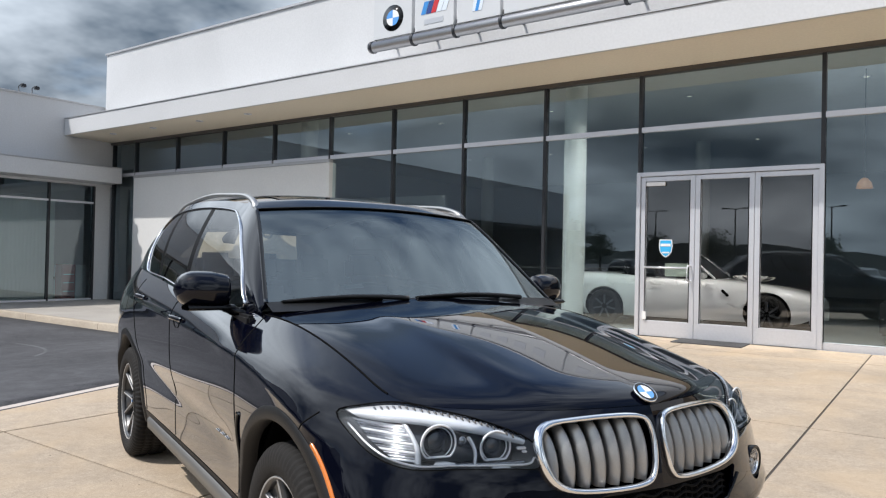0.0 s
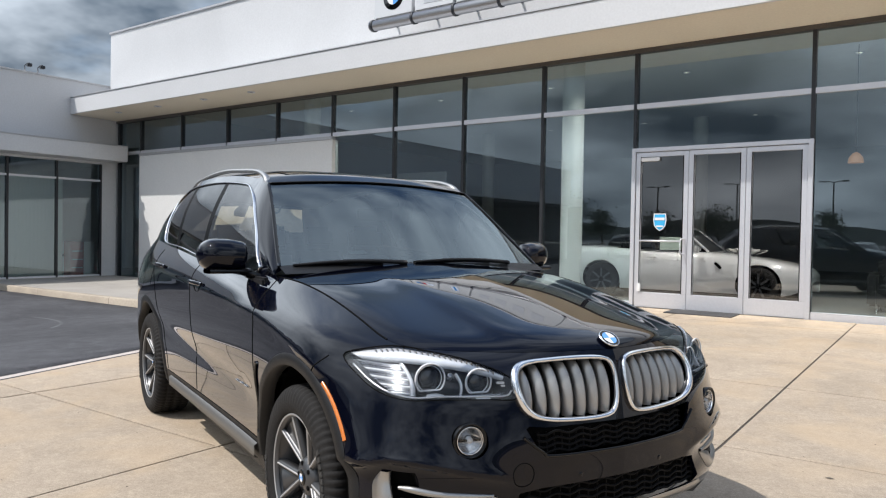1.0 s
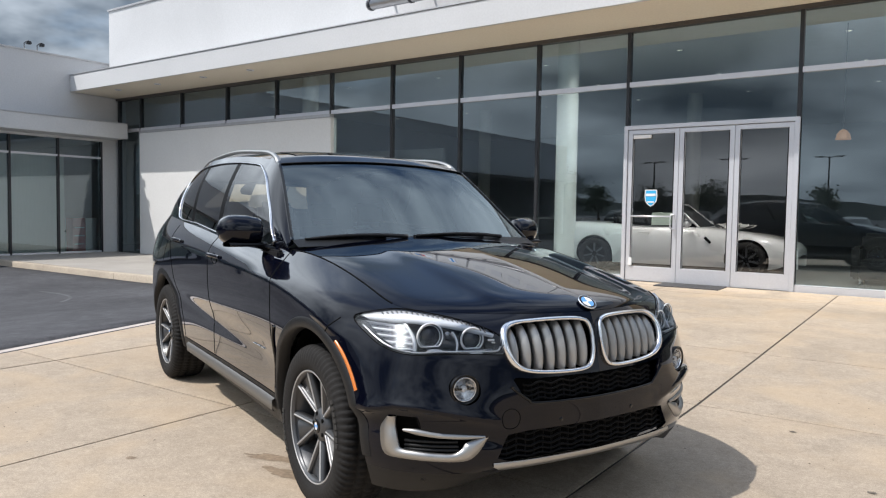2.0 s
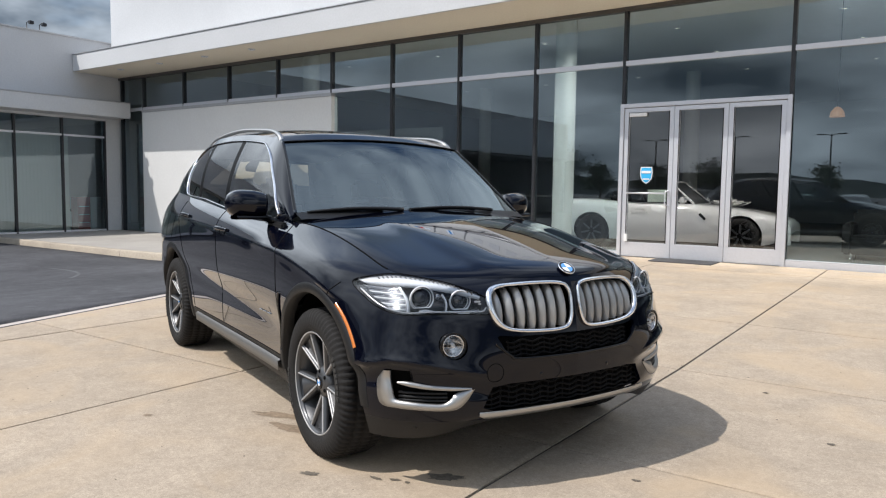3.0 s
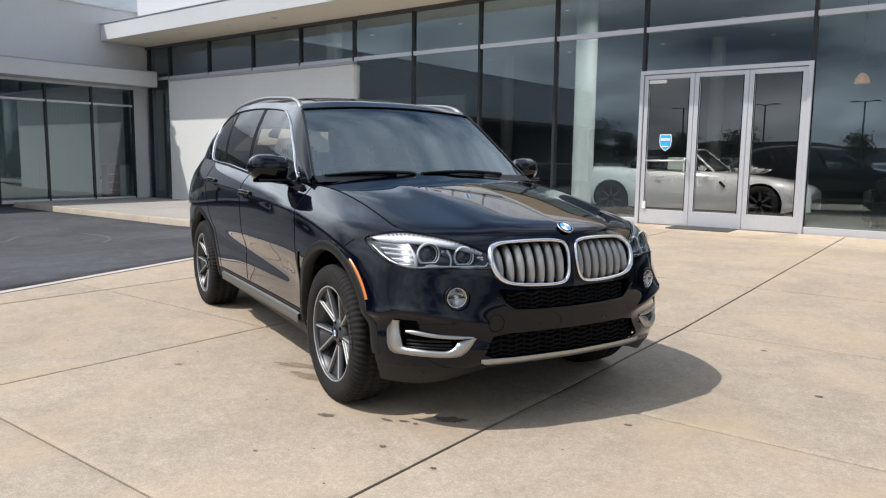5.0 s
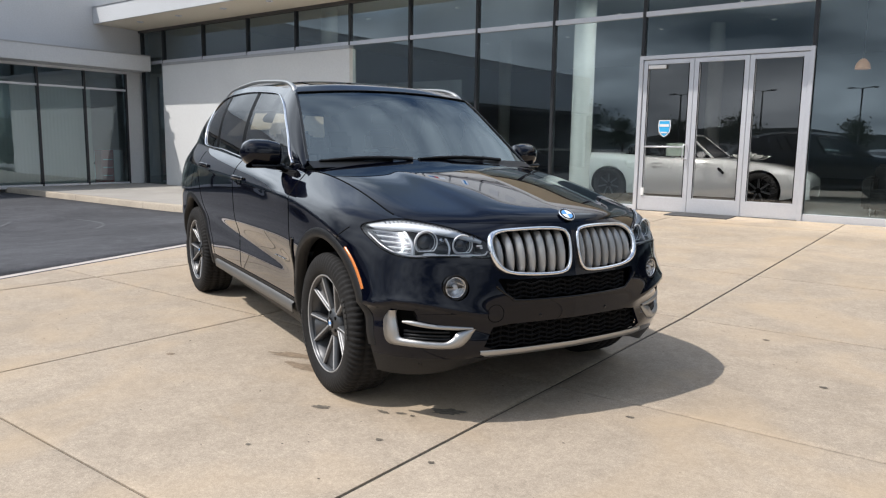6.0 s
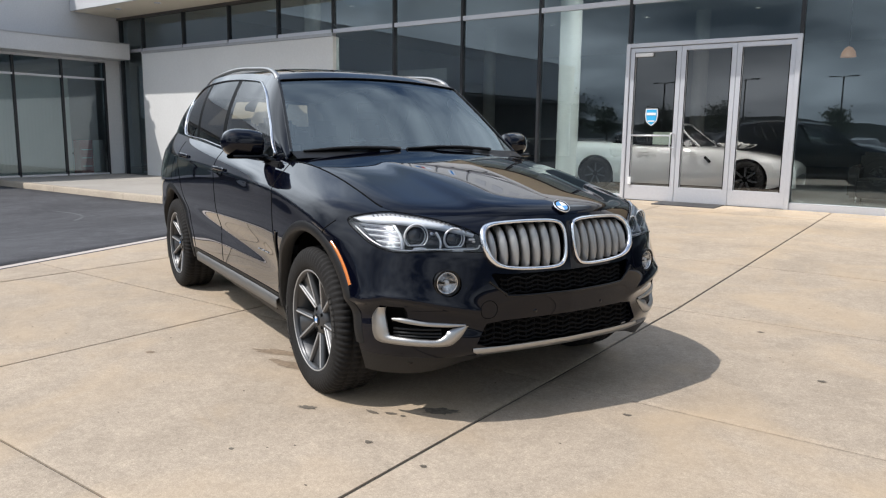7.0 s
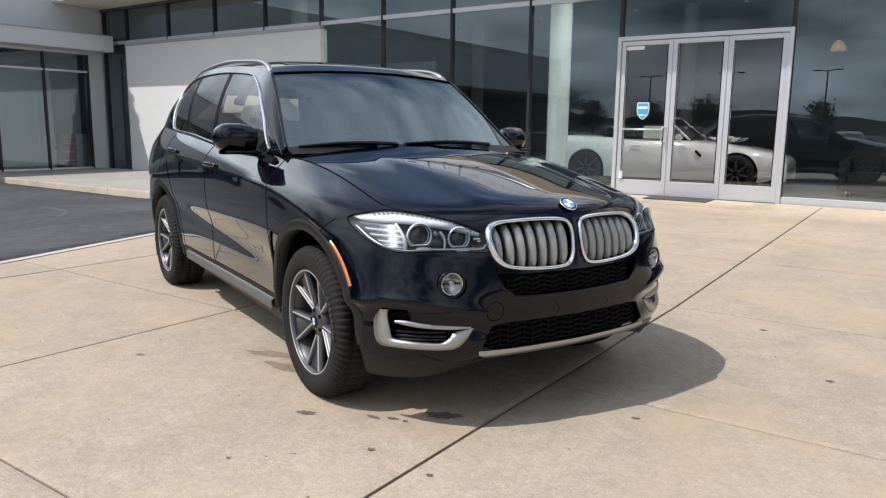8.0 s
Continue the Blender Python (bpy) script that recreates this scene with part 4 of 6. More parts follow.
def ring(cy, cz, r, n=56):
    return [(cy + r * math.cos(k * math.tau / n), cz + r * math.sin(k * math.tau / n)) for k in range(n)]


LAMP_SHAPE = [(0.452, 0.855), (0.44, 0.785), (0.544, 0.786), (0.674, 0.787), (0.772, 0.78), (0.83, 0.796), (0.861, 0.836), (0.877, 0.898), (0.823, 0.926), (0.738, 0.940), (0.652, 0.928), (0.558, 0.904)]
KIDNEY = [(0.024, 0.8), (0.028, 0.868), (0.058, 0.896), (0.15, 0.903), (0.286, 0.9), (0.389, 0.889), (0.433, 0.854), (0.436, 0.794), (0.407, 0.74), (0.344, 0.711), (0.211, 0.699), (0.085, 0.701), (0.04, 0.728)]
INTAKE = [(-.002, .680), (.34, .682), (.405, .690), (.418, .682), (.372, .602), (.33, .588), (-.002, .581)]
LOW_GRILLE = [(-.002, .478), (.36, .478), (.44, .468), (.485, .38), (.44, .365), (-.002, .352)]
TRIM_HOLE = [(.838, .548), (.77, .548), (.752, .492), (.62, .472), (.527, .462), (.56, .412), (.60, .389), (.66, .386), (.74, .388), (.805, .391), (.842, .394), (.852, .43), (.852, .487)]


def build_car():
    car = new("suv_car")
    shell, seam = shell_half()
    skin = Skin(on_mesh(shell))
    nose = lambda c: c.y < .25
    flank = lambda c: c.x > .55
    lamp = [tuple(p) for p in curve_through(LAMP_SHAPE, 48, True)]
    kidney = [tuple(p) for p in curve_through(KIDNEY, 52, True)]
    arch_f, arch_r = ring(0, .37, .452), ring(AXLE_R, .37, .452)
    # openings
    for poly, flat, only in ((lamp, (0, 2), nose), (kidney, (0, 2), nose), (INTAKE, (0, 2), nose), (LOW_GRILLE, (0, 2), nose), (TRIM_HOLE, (0, 2), nose),
                             (ring(.61, .655, .058, 28), (0, 2), nose), (arch_f, (1, 2), flank), (arch_r, (1, 2), flank)):
        split_by(shell, poly, flat, only)
    lens = take(shell, lambda c: nose(c) and inside(lamp, c.x, c.z))
    fog_hole = ring(.61, .655, .058, 28)
    for poly in (kidney, INTAKE, LOW_GRILLE, TRIM_HOLE, fog_hole):
        take(shell, lambda c: nose(c) and inside(poly, c.x, c.z)).free()
    for poly in (arch_f, arch_r):
        take(shell, lambda c: flank(c) and inside(poly, c.y, c.z)).free()
    # panels
    wing_cut = [(-.60, .99), (-.262, .892), (-.175, .805), (-.30, .3), (-.6, .1), (-1.2, .1), (-1.2, .99)]
    door_f = [(.475, .40), (.482, .70), (.492, .95), (.53, 1.06), (.60, 1.16), (1.655, 1.30), (1.64, 1.1), (1.63, .40)]
    door_r = [(1.63, .40), (1.64, 1.1), (1.655, 1.30), (2.72, 1.30), (2.66, 1.02), (2.55, .80), (2.40, .55), (2.37, .40)]
    sill = [(.40, .10), (.42, .40), (2.42, .40), (2.44, .10)]
    for poly in (wing_cut, door_f, door_r, sill):
        split_by(shell, poly, (1, 2), flank)
    sill_bm = take(shell, lambda c: flank(c) and inside(sill, c.y, c.z))
    door_f_bm = take(shell, lambda c: flank(c) and inside(door_f, c.y, c.z))
    door_r_bm = take(shell, lambda c: flank(c) and inside(door_r, c.y, c.z))
    bumper = take(shell, lambda c: c.y < -.17 and (not flank(c) or c.y < -.25 or inside(wing_cut, c.y, c.z)) and not (c.z > .90 and c.y > -.56 and c.x > .73 and not inside(wing_cut, c.y, c.z)))
    fender = take(shell, lambda c: c.y < .62 and c.y < 2)
    quarter = take(shell, lambda c: c.y < 3.78)
    rear = shell

    def both(name, bm, mat, label="", depth=.012):
        bm = thick(bm, depth)
        other = mirrored(bm)
        return part(name, other, mat, car, label), part(name, bm, mat, car, label)

    def whole(name, bm, mat, label="", depth=.012):
        bm = thick(bm, depth)
        bm = join_bm(bm, mirrored(bm))
        bmesh.ops.remove_doubles(bm, verts=[v for v in bm.verts if abs(v.co.x) < 2e-3], dist=3e-3)
        return part(name, bm, mat, car, label)

    split_by(bumper, [(-1.5, .322), (.5, .322)], (1, 2), lambda c: True, False)
    lip = take(bumper, lambda c: c.z < .322)
    whole("front_bumper", bumper, PAINT)
    whole("bumper_lip", lip, SATIN_BLACK, "dark grey plastic bumper lip")
    both("front_wing", fender, PAINT)
    fd = both("front_door", door_f_bm, PAINT)
    rd = both("rear_door", door_r_bm, PAINT)
    both("rear_wing", quarter, PAINT)
    whole("rear_bumper", rear, PAINT)
    both("sill", sill_bm, SATIN_BLACK, "dark plastic sill")
    # dark gaps between the panels
    def gap(path, name="panel_gap"):
        for s in (-1, 1):
            part(name, tube_bm([Vector((p.x * s, p.y, p.z)) for p in path], .0035, 6), DARK_VOID, car)

    side_path = lambda pts, n=40: [skin.side(y, z, -.001) for y, z in curve_through(pts, n)]
    gap(side_path([(.475, .41), (.482, .70), (.492, .95), (.53, 1.06), (.575, 1.12)]))
    gap(side_path([(1.63, .41), (1.635, .8), (1.64, 1.1), (1.645, 1.165)]))
    gap(side_path([(2.37, .41), (2.40, .55), (2.55, .80), (2.66, 1.02), (2.70, 1.20)]))
    gap(side_path([(.46, .402), (1.2, .402), (2.38, .402)], 60))
    gap(side_path([(-.165, .80), (-.20, .84), (-.262, .89)], 12))
    hood_seam = [Vector(p) for p in seam if p[0] >= .74 - .03 * (p[1] > -.4) and p[1] < .62]
    gap([p + Vector((0, 0, .0005)) for p in hood_seam])

    build_hood(car, seam)
    build_cabin(car, seam, skin)
    build_front(car, skin, lens, lamp, kidney)
    build_flanks(car, skin, fd, rd)
    return car, skin


def build_hood(car, seam):
    S = np.array(seam)
    k4 = max(i for i in range(len(S)) if S[i][1] < SEAM_LINE[4][1] + .004)
    k8 = max(i for i in range(len(S)) if S[i][1] < .60)
    front, flank = S[:k4 + 1], S[k4:k8 + 1]
    centre = spline([(0, -.79, .925), (0, -.775, .95), (0, -.68, .979), (0, -.55, 1.007), (0, -.35, 1.053), (0, -.15, 1.098), (0, .05, 1.136), (0, .25, 1.166), (0, .40, 1.183), (0, .505, 1.192)], 60)
    rear = spline([(0, .505, 1.192), (.25, .515, 1.186), (.5, .545, 1.170), (.70, .58, 1.150), (.79, .60, 1.135)], 45)

    def at(curve, t):
        f = t * (len(curve) - 1)
        i = min(int(f), len(curve) - 2)
        return curve[i] * (1 - f + i) + curve[i + 1] * (f - i)

    rows = []
    for a in range(61):
        u = a / 60
        row = []
        for b in range(-40, 41):
            w = abs(b) / 40
            h = w ** 2.9
            F, Rr, C, Sd = at(front, w), at(rear, w), at(centre, u), at(flank, u)
            corner = (1 - u) * ((1 - h) * front[0] + h * front[-1]) + u * ((1 - h) * rear[0] + h * rear[-1])
            p = (1 - u) * F + u * Rr + (1 - h) * C + h * Sd - corner
            # raised dome between two creases that run from the grille to the pillars
            line = .37 + .09 * u
            edge = 1 / (1 + math.exp((p[0] - line) / .020))
            p[2] += .013 * edge * math.sin(math.pi * min(1, u * 1.15 + .02)) * (1 - .3 * u)
            row.append(Vector((math.copysign(p[0], b) if b else 0, p[1], p[2] + .001)))
        rows.append(row)
    bm = grid_bm(rows)
    bmesh.ops.recalc_face_normals(bm, faces=bm.faces[:])
    bm.normal_update()
    if sum(f.normal.z for f in bm.faces) < 0:
        bmesh.ops.reverse_faces(bm, faces=bm.faces[:])
    part("bonnet", thick(bm, .02), PAINT, car)


def build_cabin(car, seam, skin):
    S = np.array(seam)
    k8 = max(i for i in range(len(S)) if S[i][1] < .60)
    low = S[k8:]
    roof = curve_through(ROOF_EDGE, len(low))
    rows = []
    for a in range(len(low)):
        row = []
        for b in range(25):
            w = b / 24
            p = low[a] * (1 - w) + roof[a] * w
            bulge = .035 * math.sin(math.pi * w)
            n = Vector((low[a][0] + .2, (low[a][1] - 2.2) * .12, 0)).normalized()
            row.append(Vector(p) + n * bulge)
        rows.append(row)
    for p in rows[-1]:
        p.x = 0
    side = grid_bm(rows)
    bmesh.ops.recalc_face_normals(side, faces=side.faces[:])
    side.normal_update()
    if sum(f.normal.x for f in side.faces) < 0:
        bmesh.ops.reverse_faces(side, faces=side.faces[:])
    tree = on_mesh(side)

    def wall(y, z, out=0.0):
        p, n, *_ = tree.ray_cast(Vector((3, y, z)), Vector((-1, 0, 0)))
        if p is None:
            p, n = tree.find_nearest(Vector((.8, y, z)))[:2]
        return p + n * out

    dlo = curve_through([(.775, 1.150), (.815, 1.214), (.918, 1.314), (1.055, 1.416), (1.215, 1.525), (1.375, 1.588), (1.50, 1.613), (1.86, 1.641), (2.245, 1.654), (2.65, 1.649), (2.895, 1.620), (2.998, 1.550), (2.985, 1.467), (2.962, 1.374), (2.88, 1.272), (2.72, 1.243), (2.265, 1.224), (1.83, 1.190), (1.158, 1.137), (.924, 1.130)], 120, True)
    dlo = [tuple(p) for p in dlo]
    is_side = lambda c: c.x > .3 and c.y < 3.4
    split_by(side, dlo, (1, 2), is_side)
    glass_all = take(side, lambda c: is_side(c) and inside(dlo, c.y, c.z))
    rear_win = [(.0, 1.32), (.58, 1.32), (.46, 1.55), (0, 1.57)]
    split_by(side, rear_win, (0, 2), lambda c: c.y > 3.45)
    rear_glass = take(side, lambda c: c.y > 3.45 and inside(rear_win, c.x, c.z))
    # door posts split the side glass in three
    posts = [[(1.60, 1.1), (1.68, 1.1), (1.955, 1.7), (1.875, 1.7)], [(2.31, 1.1), (2.385, 1.1), (2.69, 1.7), (2.615, 1.7)]]
    for q in posts:
        split_by(glass_all, q, (1, 2), lambda c: True)
    post_bms = [take(glass_all, lambda c, q=q: inside(q, c.y, c.z)) for q in posts]
    g1 = take(glass_all, lambda c: c.y < 1.64 + (c.z - 1.1) * .458)
    g2 = take(glass_all, lambda c: c.y < 2.347 + (c.z - 1.1) * .508)
    for s in (-1, 1):
        pick = (lambda bm: mirrored(bm)) if s < 0 else (lambda bm: bm.copy())
        for pb in post_bms:
            part("door_post", thick(pick(pb), .02), POST_BLACK, car)
        part("front_side_window", pick(g1), SIDE_GLASS, car, "clear glass front side window", True)
        part("rear_side_window", pick(g2), TINT_GLASS, car, "dark tinted side window", True)
        part("quarter_window", pick(glass_all), TINT_GLASS, car, "dark tinted quarter window", True)
        frame_path = [wall(y, z, .004) for y, z in dlo]
        frame_path = [Vector((p.x * s, p.y, p.z)) for p in frame_path]
        part("window_trim", tube_bm(frame_path, .0085, 8, True, .6), CHROME, car, "bright chrome window trim")
    part("body_upper", join_bm(thick(side, .02), mirrored(side)), PAINT, car)
    rg = rear_glass
    part("rear_window", join_bm(rg, mirrored(rg)), TINT_GLASS, car)

    # windscreen between the front pillars
    edge = [r for r in roof if r[1] <= 1.175]
    rows = []
    n = len(edge)
    for i in range(30):
        f = i / 29 * (n - 1)
        k = min(int(f), n - 2)
        e = edge[k] * (1 - f + k) + edge[k + 1] * (f - k)
        t = i / 29
        row = []
        for b in range(-24, 25):
            x = b / 24
            c = 1 - x * x
            row.append(Vector((e[0] * x, e[1] - (.10 - .05 * t) * c, e[2] + (.018 + .014 * t) * c)))
        rows.append(row)
    screen = grid_bm(rows)
    screen.normal_update()
    if sum(f.normal.z for f in screen.faces) < 0:
        bmesh.ops.reverse_faces(screen, faces=screen.faces[:])
    bottom, top = [r.copy() for r in rows[0]], [r.copy() for r in rows[-1]]
    sheet = [[Vector(p) for p in r] for r in rows]
    part("windscreen", screen, CAR_GLASS, car, "clear laminated windscreen glass")
    # printed dark border round the windscreen
    rim = [r[0] for r in rows] + top[1:] + [r[-1] for r in reversed(rows[:-1])]
    part("windscreen_seal", tube_bm([p + Vector((0, -.002, .003)) for p in rim], .010, 8, False, .5), GLOSS_BLACK, car)
    # roof skin
    back = [r for r in roof if r[1] > 1.17]
    rows = []
    for i, e in enumerate(back):
        t = i / (len(back) - 1)
        row = []
        for b in range(-24, 25):
            x = b / 24
            c = 1 - abs(x) ** 2.6
            crown = (.032 + .04 * math.sin(math.pi * min(1, t * 1.3)) * (1 - t)) * (1 if t < .8 else (1 - t) / .2)
            yy = e[1] - (.05 * (1 - min(1, t * 12)) * (1 - x * x))
            row.append(Vector((e[0] * x, yy, e[2] + crown * c)))
        rows.append(row)
    rows[0] = [p.copy() for p in top]
    rbm = grid_bm(rows)
    rbm.normal_update()
    if sum(f.normal.z for f in rbm.faces) < 0:
        bmesh.ops.reverse_faces(rbm, faces=rbm.faces[:])
    rtree = on_mesh(rbm)
    part("roof", rbm, PAINT, car)

    def roof_z(x, y):
        p = rtree.ray_cast(Vector((x, y, 3)), Vector((0, 0, -1)))[0]
        return p.z if p else 1.6

    # glass sunroof panel
    pane = [[Vector((x, y, roof_z(x, y) + .004)) for x in np.linspace(-.44, .44, 17)] for y in np.linspace(1.34, 2.15, 15)]
    pb = grid_bm(pane)
    pb.normal_update()
    if sum(f.normal.z for f in pb.faces) < 0:
        bmesh.ops.reverse_faces(pb, faces=pb.faces[:])
    part("sunroof", pb, GLOSS_BLACK, car, "dark glass sunroof panel")
    # roof rails: arched bars with a foot at each end
    for s in (-1, 1):
        pts = curve_through([(.634, 1.215, 1.607), (.630, 1.285, 1.653), (.624, 1.43, 1.687), (.62, 1.68, 1.707), (.616, 2.07, 1.728), (.610, 2.44, 1.723), (.604, 2.77, 1.703), (.598, 2.95, 1.675), (.592, 3.08, 1.63)], 44)
        rad = [.0165 + .006 * max(0, 1 - i / 7) + .008 * max(0, 1 - (43 - i) / 6) for i in range(44)]
        part("roof_rail", tube_bm([(p[0] * s, p[1], p[2]) for p in pts], rad, 10, False, .8), SATIN_METAL, car, "satin silver roof rail")
    # rain-sensor pod behind the glass, and the mirror on it
    pod = lathe_bm([(0, .001), (.0, .06), (.03, .075), (.055, .06), (.06, .001)], 24, "z")
    part("sensor_pod", moved(pod, Matrix.Translation((.01, 1.075, 1.515)) @ Matrix.Rotation(.62, 4, "X") @ Matrix.Diagonal((1.35, 1.0, .55, 1))), CABIN, car)
    part("inner_mirror", moved(box_bm(-.12, .12, -.012, .012, -.035, .035, .01), Matrix.Translation((0.02, 1.2, 1.45)) @ Matrix.Rotation(.15, 4, "X")), CABIN, car)
    # cowl below the windscreen, and the two wipers
    cowl = [[Vector((b.x, b.y - .09 + .10 * k / 4, b.z - .030 + .036 * k / 4)) for b in bottom] for k in range(5)]
    part("cowl", grid_bm(cowl), SATIN_BLACK, car)
    for x0, x1, lift in ((-.16, -.72, .010), (.52, -.10, .012)):
        path = []
        for i in range(15):
            t = i / 14
            x = x0 + (x1 - x0) * t
            c = 1 - (x / .775) ** 2
            path.append(Vector((x, .605 - .10 * c - .022 + .018 * t, 1.168 + .018 * c + lift + .012 * math.sin(math.pi * t))))
        part("wiper_arm", tube_bm(path, [.017 - .008 * i / 14 for i in range(15)], 8, False, .7), SATIN_BLACK, car)
        blade = [p + Vector((0, .012, -.006)) for p in path[3:]]
        part("wiper_blade", tube_bm(blade, .010, 6), MESH_BLACK, car)
    # a slip of paper on the dashboard
    part("paper_slip", moved(box_bm(-.048, .048, -.014, .014, 0, .002), Matrix.Translation((-.345, .672, 1.240)) @ Matrix.Rotation(.55, 4, "X") @ Matrix.Rotation(.1, 4, "Z")), WHITE_ENAMEL, car, "white slip of paper")
    # inside: dashboard, wheel, seats, floor and headlining
    dash = [[Vector((x, y, z - .03 * abs(x / .75) ** 3)) for x in np.linspace(-.75, .75, 21)] for y, z in curve_through([(.56, 1.12), (.68, 1.15), (.85, 1.14), (1.0, 1.06), (1.04, .9), (1.0, .6)], 22)]
    db = grid_bm(dash)
    part("dashboard", db, CABIN, car)
    wheel = lathe_bm([(.018 * math.sin(a), .185 + .018 * math.cos(a)) for a in np.linspace(0, math.tau, 11)], 40, "y")
    for a in (0.0, 2.1, 4.2):
        join_bm(wheel, moved(box_bm(-.02, .02, -.012, .012, 0, .18, .006), Matrix.Rotation(a, 4, "Y")))
    join_bm(wheel, lathe_bm([(-.03, .001), (-.03, .06), (.02, .065), (.02, .001)], 20, "y"))
    part("steering_wheel", moved(wheel, Matrix.Translation((.37, 1.13, 1.03)) @ Matrix.Rotation(-.42, 4, "X")), CABIN, car)
    for x, y in ((-.37, 1.62), (.37, 1.62), (-.37, 2.5), (.37, 2.5), (0, 2.52)):
        seat = box_bm(-.25, .25, -.25, .25, .45, .62, .05)
        join_bm(seat, moved(box_bm(-.24, .24, -.06, .07, 0, .62, .06), Matrix.Translation((0, .25, .58)) @ Matrix.Rotation(-.22, 4, "X")))
        seat_ob = part("seat", moved(seat, Matrix.Translation((x, y, 0))), CABIN if y > 2 else CABIN_PALE, car, "pale leather front seat" if y < 2 else "dark rear seat")
        part("headrest", moved(box_bm(-.13, .13, -.05, .05, -.09, .09, .04), Matrix.Translation((x, y + .40, 1.295)) @ Matrix.Rotation(-.15, 4, "X")), CABIN if y > 2 else CABIN_PALE, seat_ob)
    part("cabin_floor", box_bm(-.84, .84, .55, 3.7, .30, .36), CABIN, car)
    for s in (-1, 1):
        part("door_lining", box_bm(*sorted((s * .82, s * .86)), .62, 2.75, .4, 1.12, .01), CABIN, car)
    lining = [[Vector((p.x * .97, p.y, p.z - .03)) for p in row] for row in rows]
    part("headlining", grid_bm(lining), CABIN_PALE, car, "pale grey headlining")


def build_front(car, skin, lens, lamp, kidney):
    for s in (-1, 1):
        side = lambda p: Vector((p.x * s, p.y, p.z))
        # headlamp: clear lens over a dark bucket, silver outer reflector, two ringed projectors, bright brow
        head = part("headlamp", mirrored(lens) if s < 0 else lens.copy(), LENS, car, "clear headlamp with two ringed projectors")
        on = lambda x, z, out=0.0: side(skin.front(x, z, out))
        bucket = bmesh.new()
        n = len(lamp)
        cx, cz = sum(p[0] for p in lamp) / n, sum(p[1] for p in lamp) / n
        rims = []
        for shrink, depth in ((1.0, -.004), (.97, -.03), (.9, -.075)):
            rims.append([side(skin.front(cx + (x - cx) * shrink, cz + (z - cz) * shrink, 0) + Vector((-.25 * depth if depth < -.01 else 0, -depth, 0))) for x, z in lamp])
        grid_bm(rims, closed_v=True, bm=bucket)
        bucket.verts.ensure_lookup_table()
        back = Vector()
        for v in rims[-1]:
            back += v
        back /= n
        cv = bucket.verts.new(back)
        last = list(bucket.verts)[2 * n:3 * n]
        for i in range(n):
            bucket.faces.new((last[i], last[(i + 1) % n], cv))
        part("lamp_bucket", bucket, HL_BUCKET, head, "dark grey lamp bucket")
        part("lamp_seal", tube_bm([on(x, z, .0015) for x, z in lamp], .0018, 6, True), DARK_VOID, head)

        def ribbon(low_line, high_line, steps, out, lip=.006):
            rows = []
            for (xa, za), (xb, zb) in zip(curve_through(low_line, steps), curve_through(high_line, steps)):
                rows.append([on(xa, za, out - .014), on(xa, za, out), on((xa + xb) / 2, (za + zb) / 2, out + lip), on(xb, zb, out), on(xb, zb, out - .012)])
            bm = grid_bm(rows)
            bmesh.ops.recalc_face_normals(bm, faces=bm.faces[:])
            return bm

        # faceted reflector in the outer third
        for k in range(13):
            z0, z1 = .800 + .0077 * k, .8068 + .0077 * k
            xo = float(np.interp(z0, (.80, .84, .90), (.822, .852, .866)))
            part("lamp_reflector", ribbon([(.762, z0), (.79, z0), (xo - .012, z0)], [(.758, z1), (.79, z1), (xo - .006, z1)], 10, -.024, .002), HL_FACET if k % 3 else HL_RING, head, "clear ribbed reflector")
        part("lamp_divider", ribbon([(.755, .795), (.748, .84), (.752, .895)], [(.768, .795), (.759, .84), (.764, .898)], 14, -.014), HL_RING, head)
        part("lamp_divider", ribbon([(.618, .800), (.606, .84), (.608, .872)], [(.627, .800), (.614, .84), (.617, .876)], 14, -.020), HL_RING, head)
        for x, z, r in ((0.697, 0.845, 0.053), (0.553, 0.835, 0.047)):
            c = on(x, z)
            m = Matrix.Translation(c + Vector((-.010 * s, .030, 0))) @ Matrix.Rotation(.22 * s, 4, "Z")
            for f, back_y, thin in ((1.0, -.006, .0034), (.84, .004, .0020)):
                loop = [Vector((r * f * math.sin(a), back_y, max(-.74 * r, r * f * math.cos(a)))) for a in np.linspace(0, math.tau, 49)[:-1]]
                part("lamp_ring", moved(tube_bm(loop, thin, 7, True, 1.0, Vector((0, 1, 0))), m), HL_RING, head, "bright lamp ring")
            cup = lathe_bm([(.0, r * .98), (.012, r * .86), (.022, r * .74), (.028, r * .70)], 36, "y")
            part("projector_collar", moved(cup, m), HL_CUP, head)
            dome = lathe_bm([(.004 + .022 * (1 - math.cos(a)), r * .70 * math.sin(a)) for a in np.linspace(.02, 1.5, 9)], 32, "y")
            part("projector", moved(dome, m), HL_PROJ, head, "dark glassy projector")
            foot = ribbon([(x - .030, z - .052), (x, z - .052), (x + .030, z - .052)], [(x - .022, z - .040), (x, z - .037), (x + .022, z - .040)], 8, -.012)
            part("ring_foot", foot, HL_RING, head)
        knob = lathe_bm([(-.006 + .012 * (1 - math.cos(a)), .014 * math.sin(a)) for a in np.linspace(.02, 1.5, 7)], 20, "y")
        part("lamp_knob", moved(knob, Matrix.Translation(on(.625, .852) + Vector((0, .030, 0)))), HL_CUP, head)
        brow_low = [(.846, .900), (.800, .900), (.738, .903), (.652, .894), (.558, .875), (.47, .850)]
        brow_high = [(.860, .912), (.810, .928), (.738, .938), (.652, .926), (.558, .902), (.465, .860)]
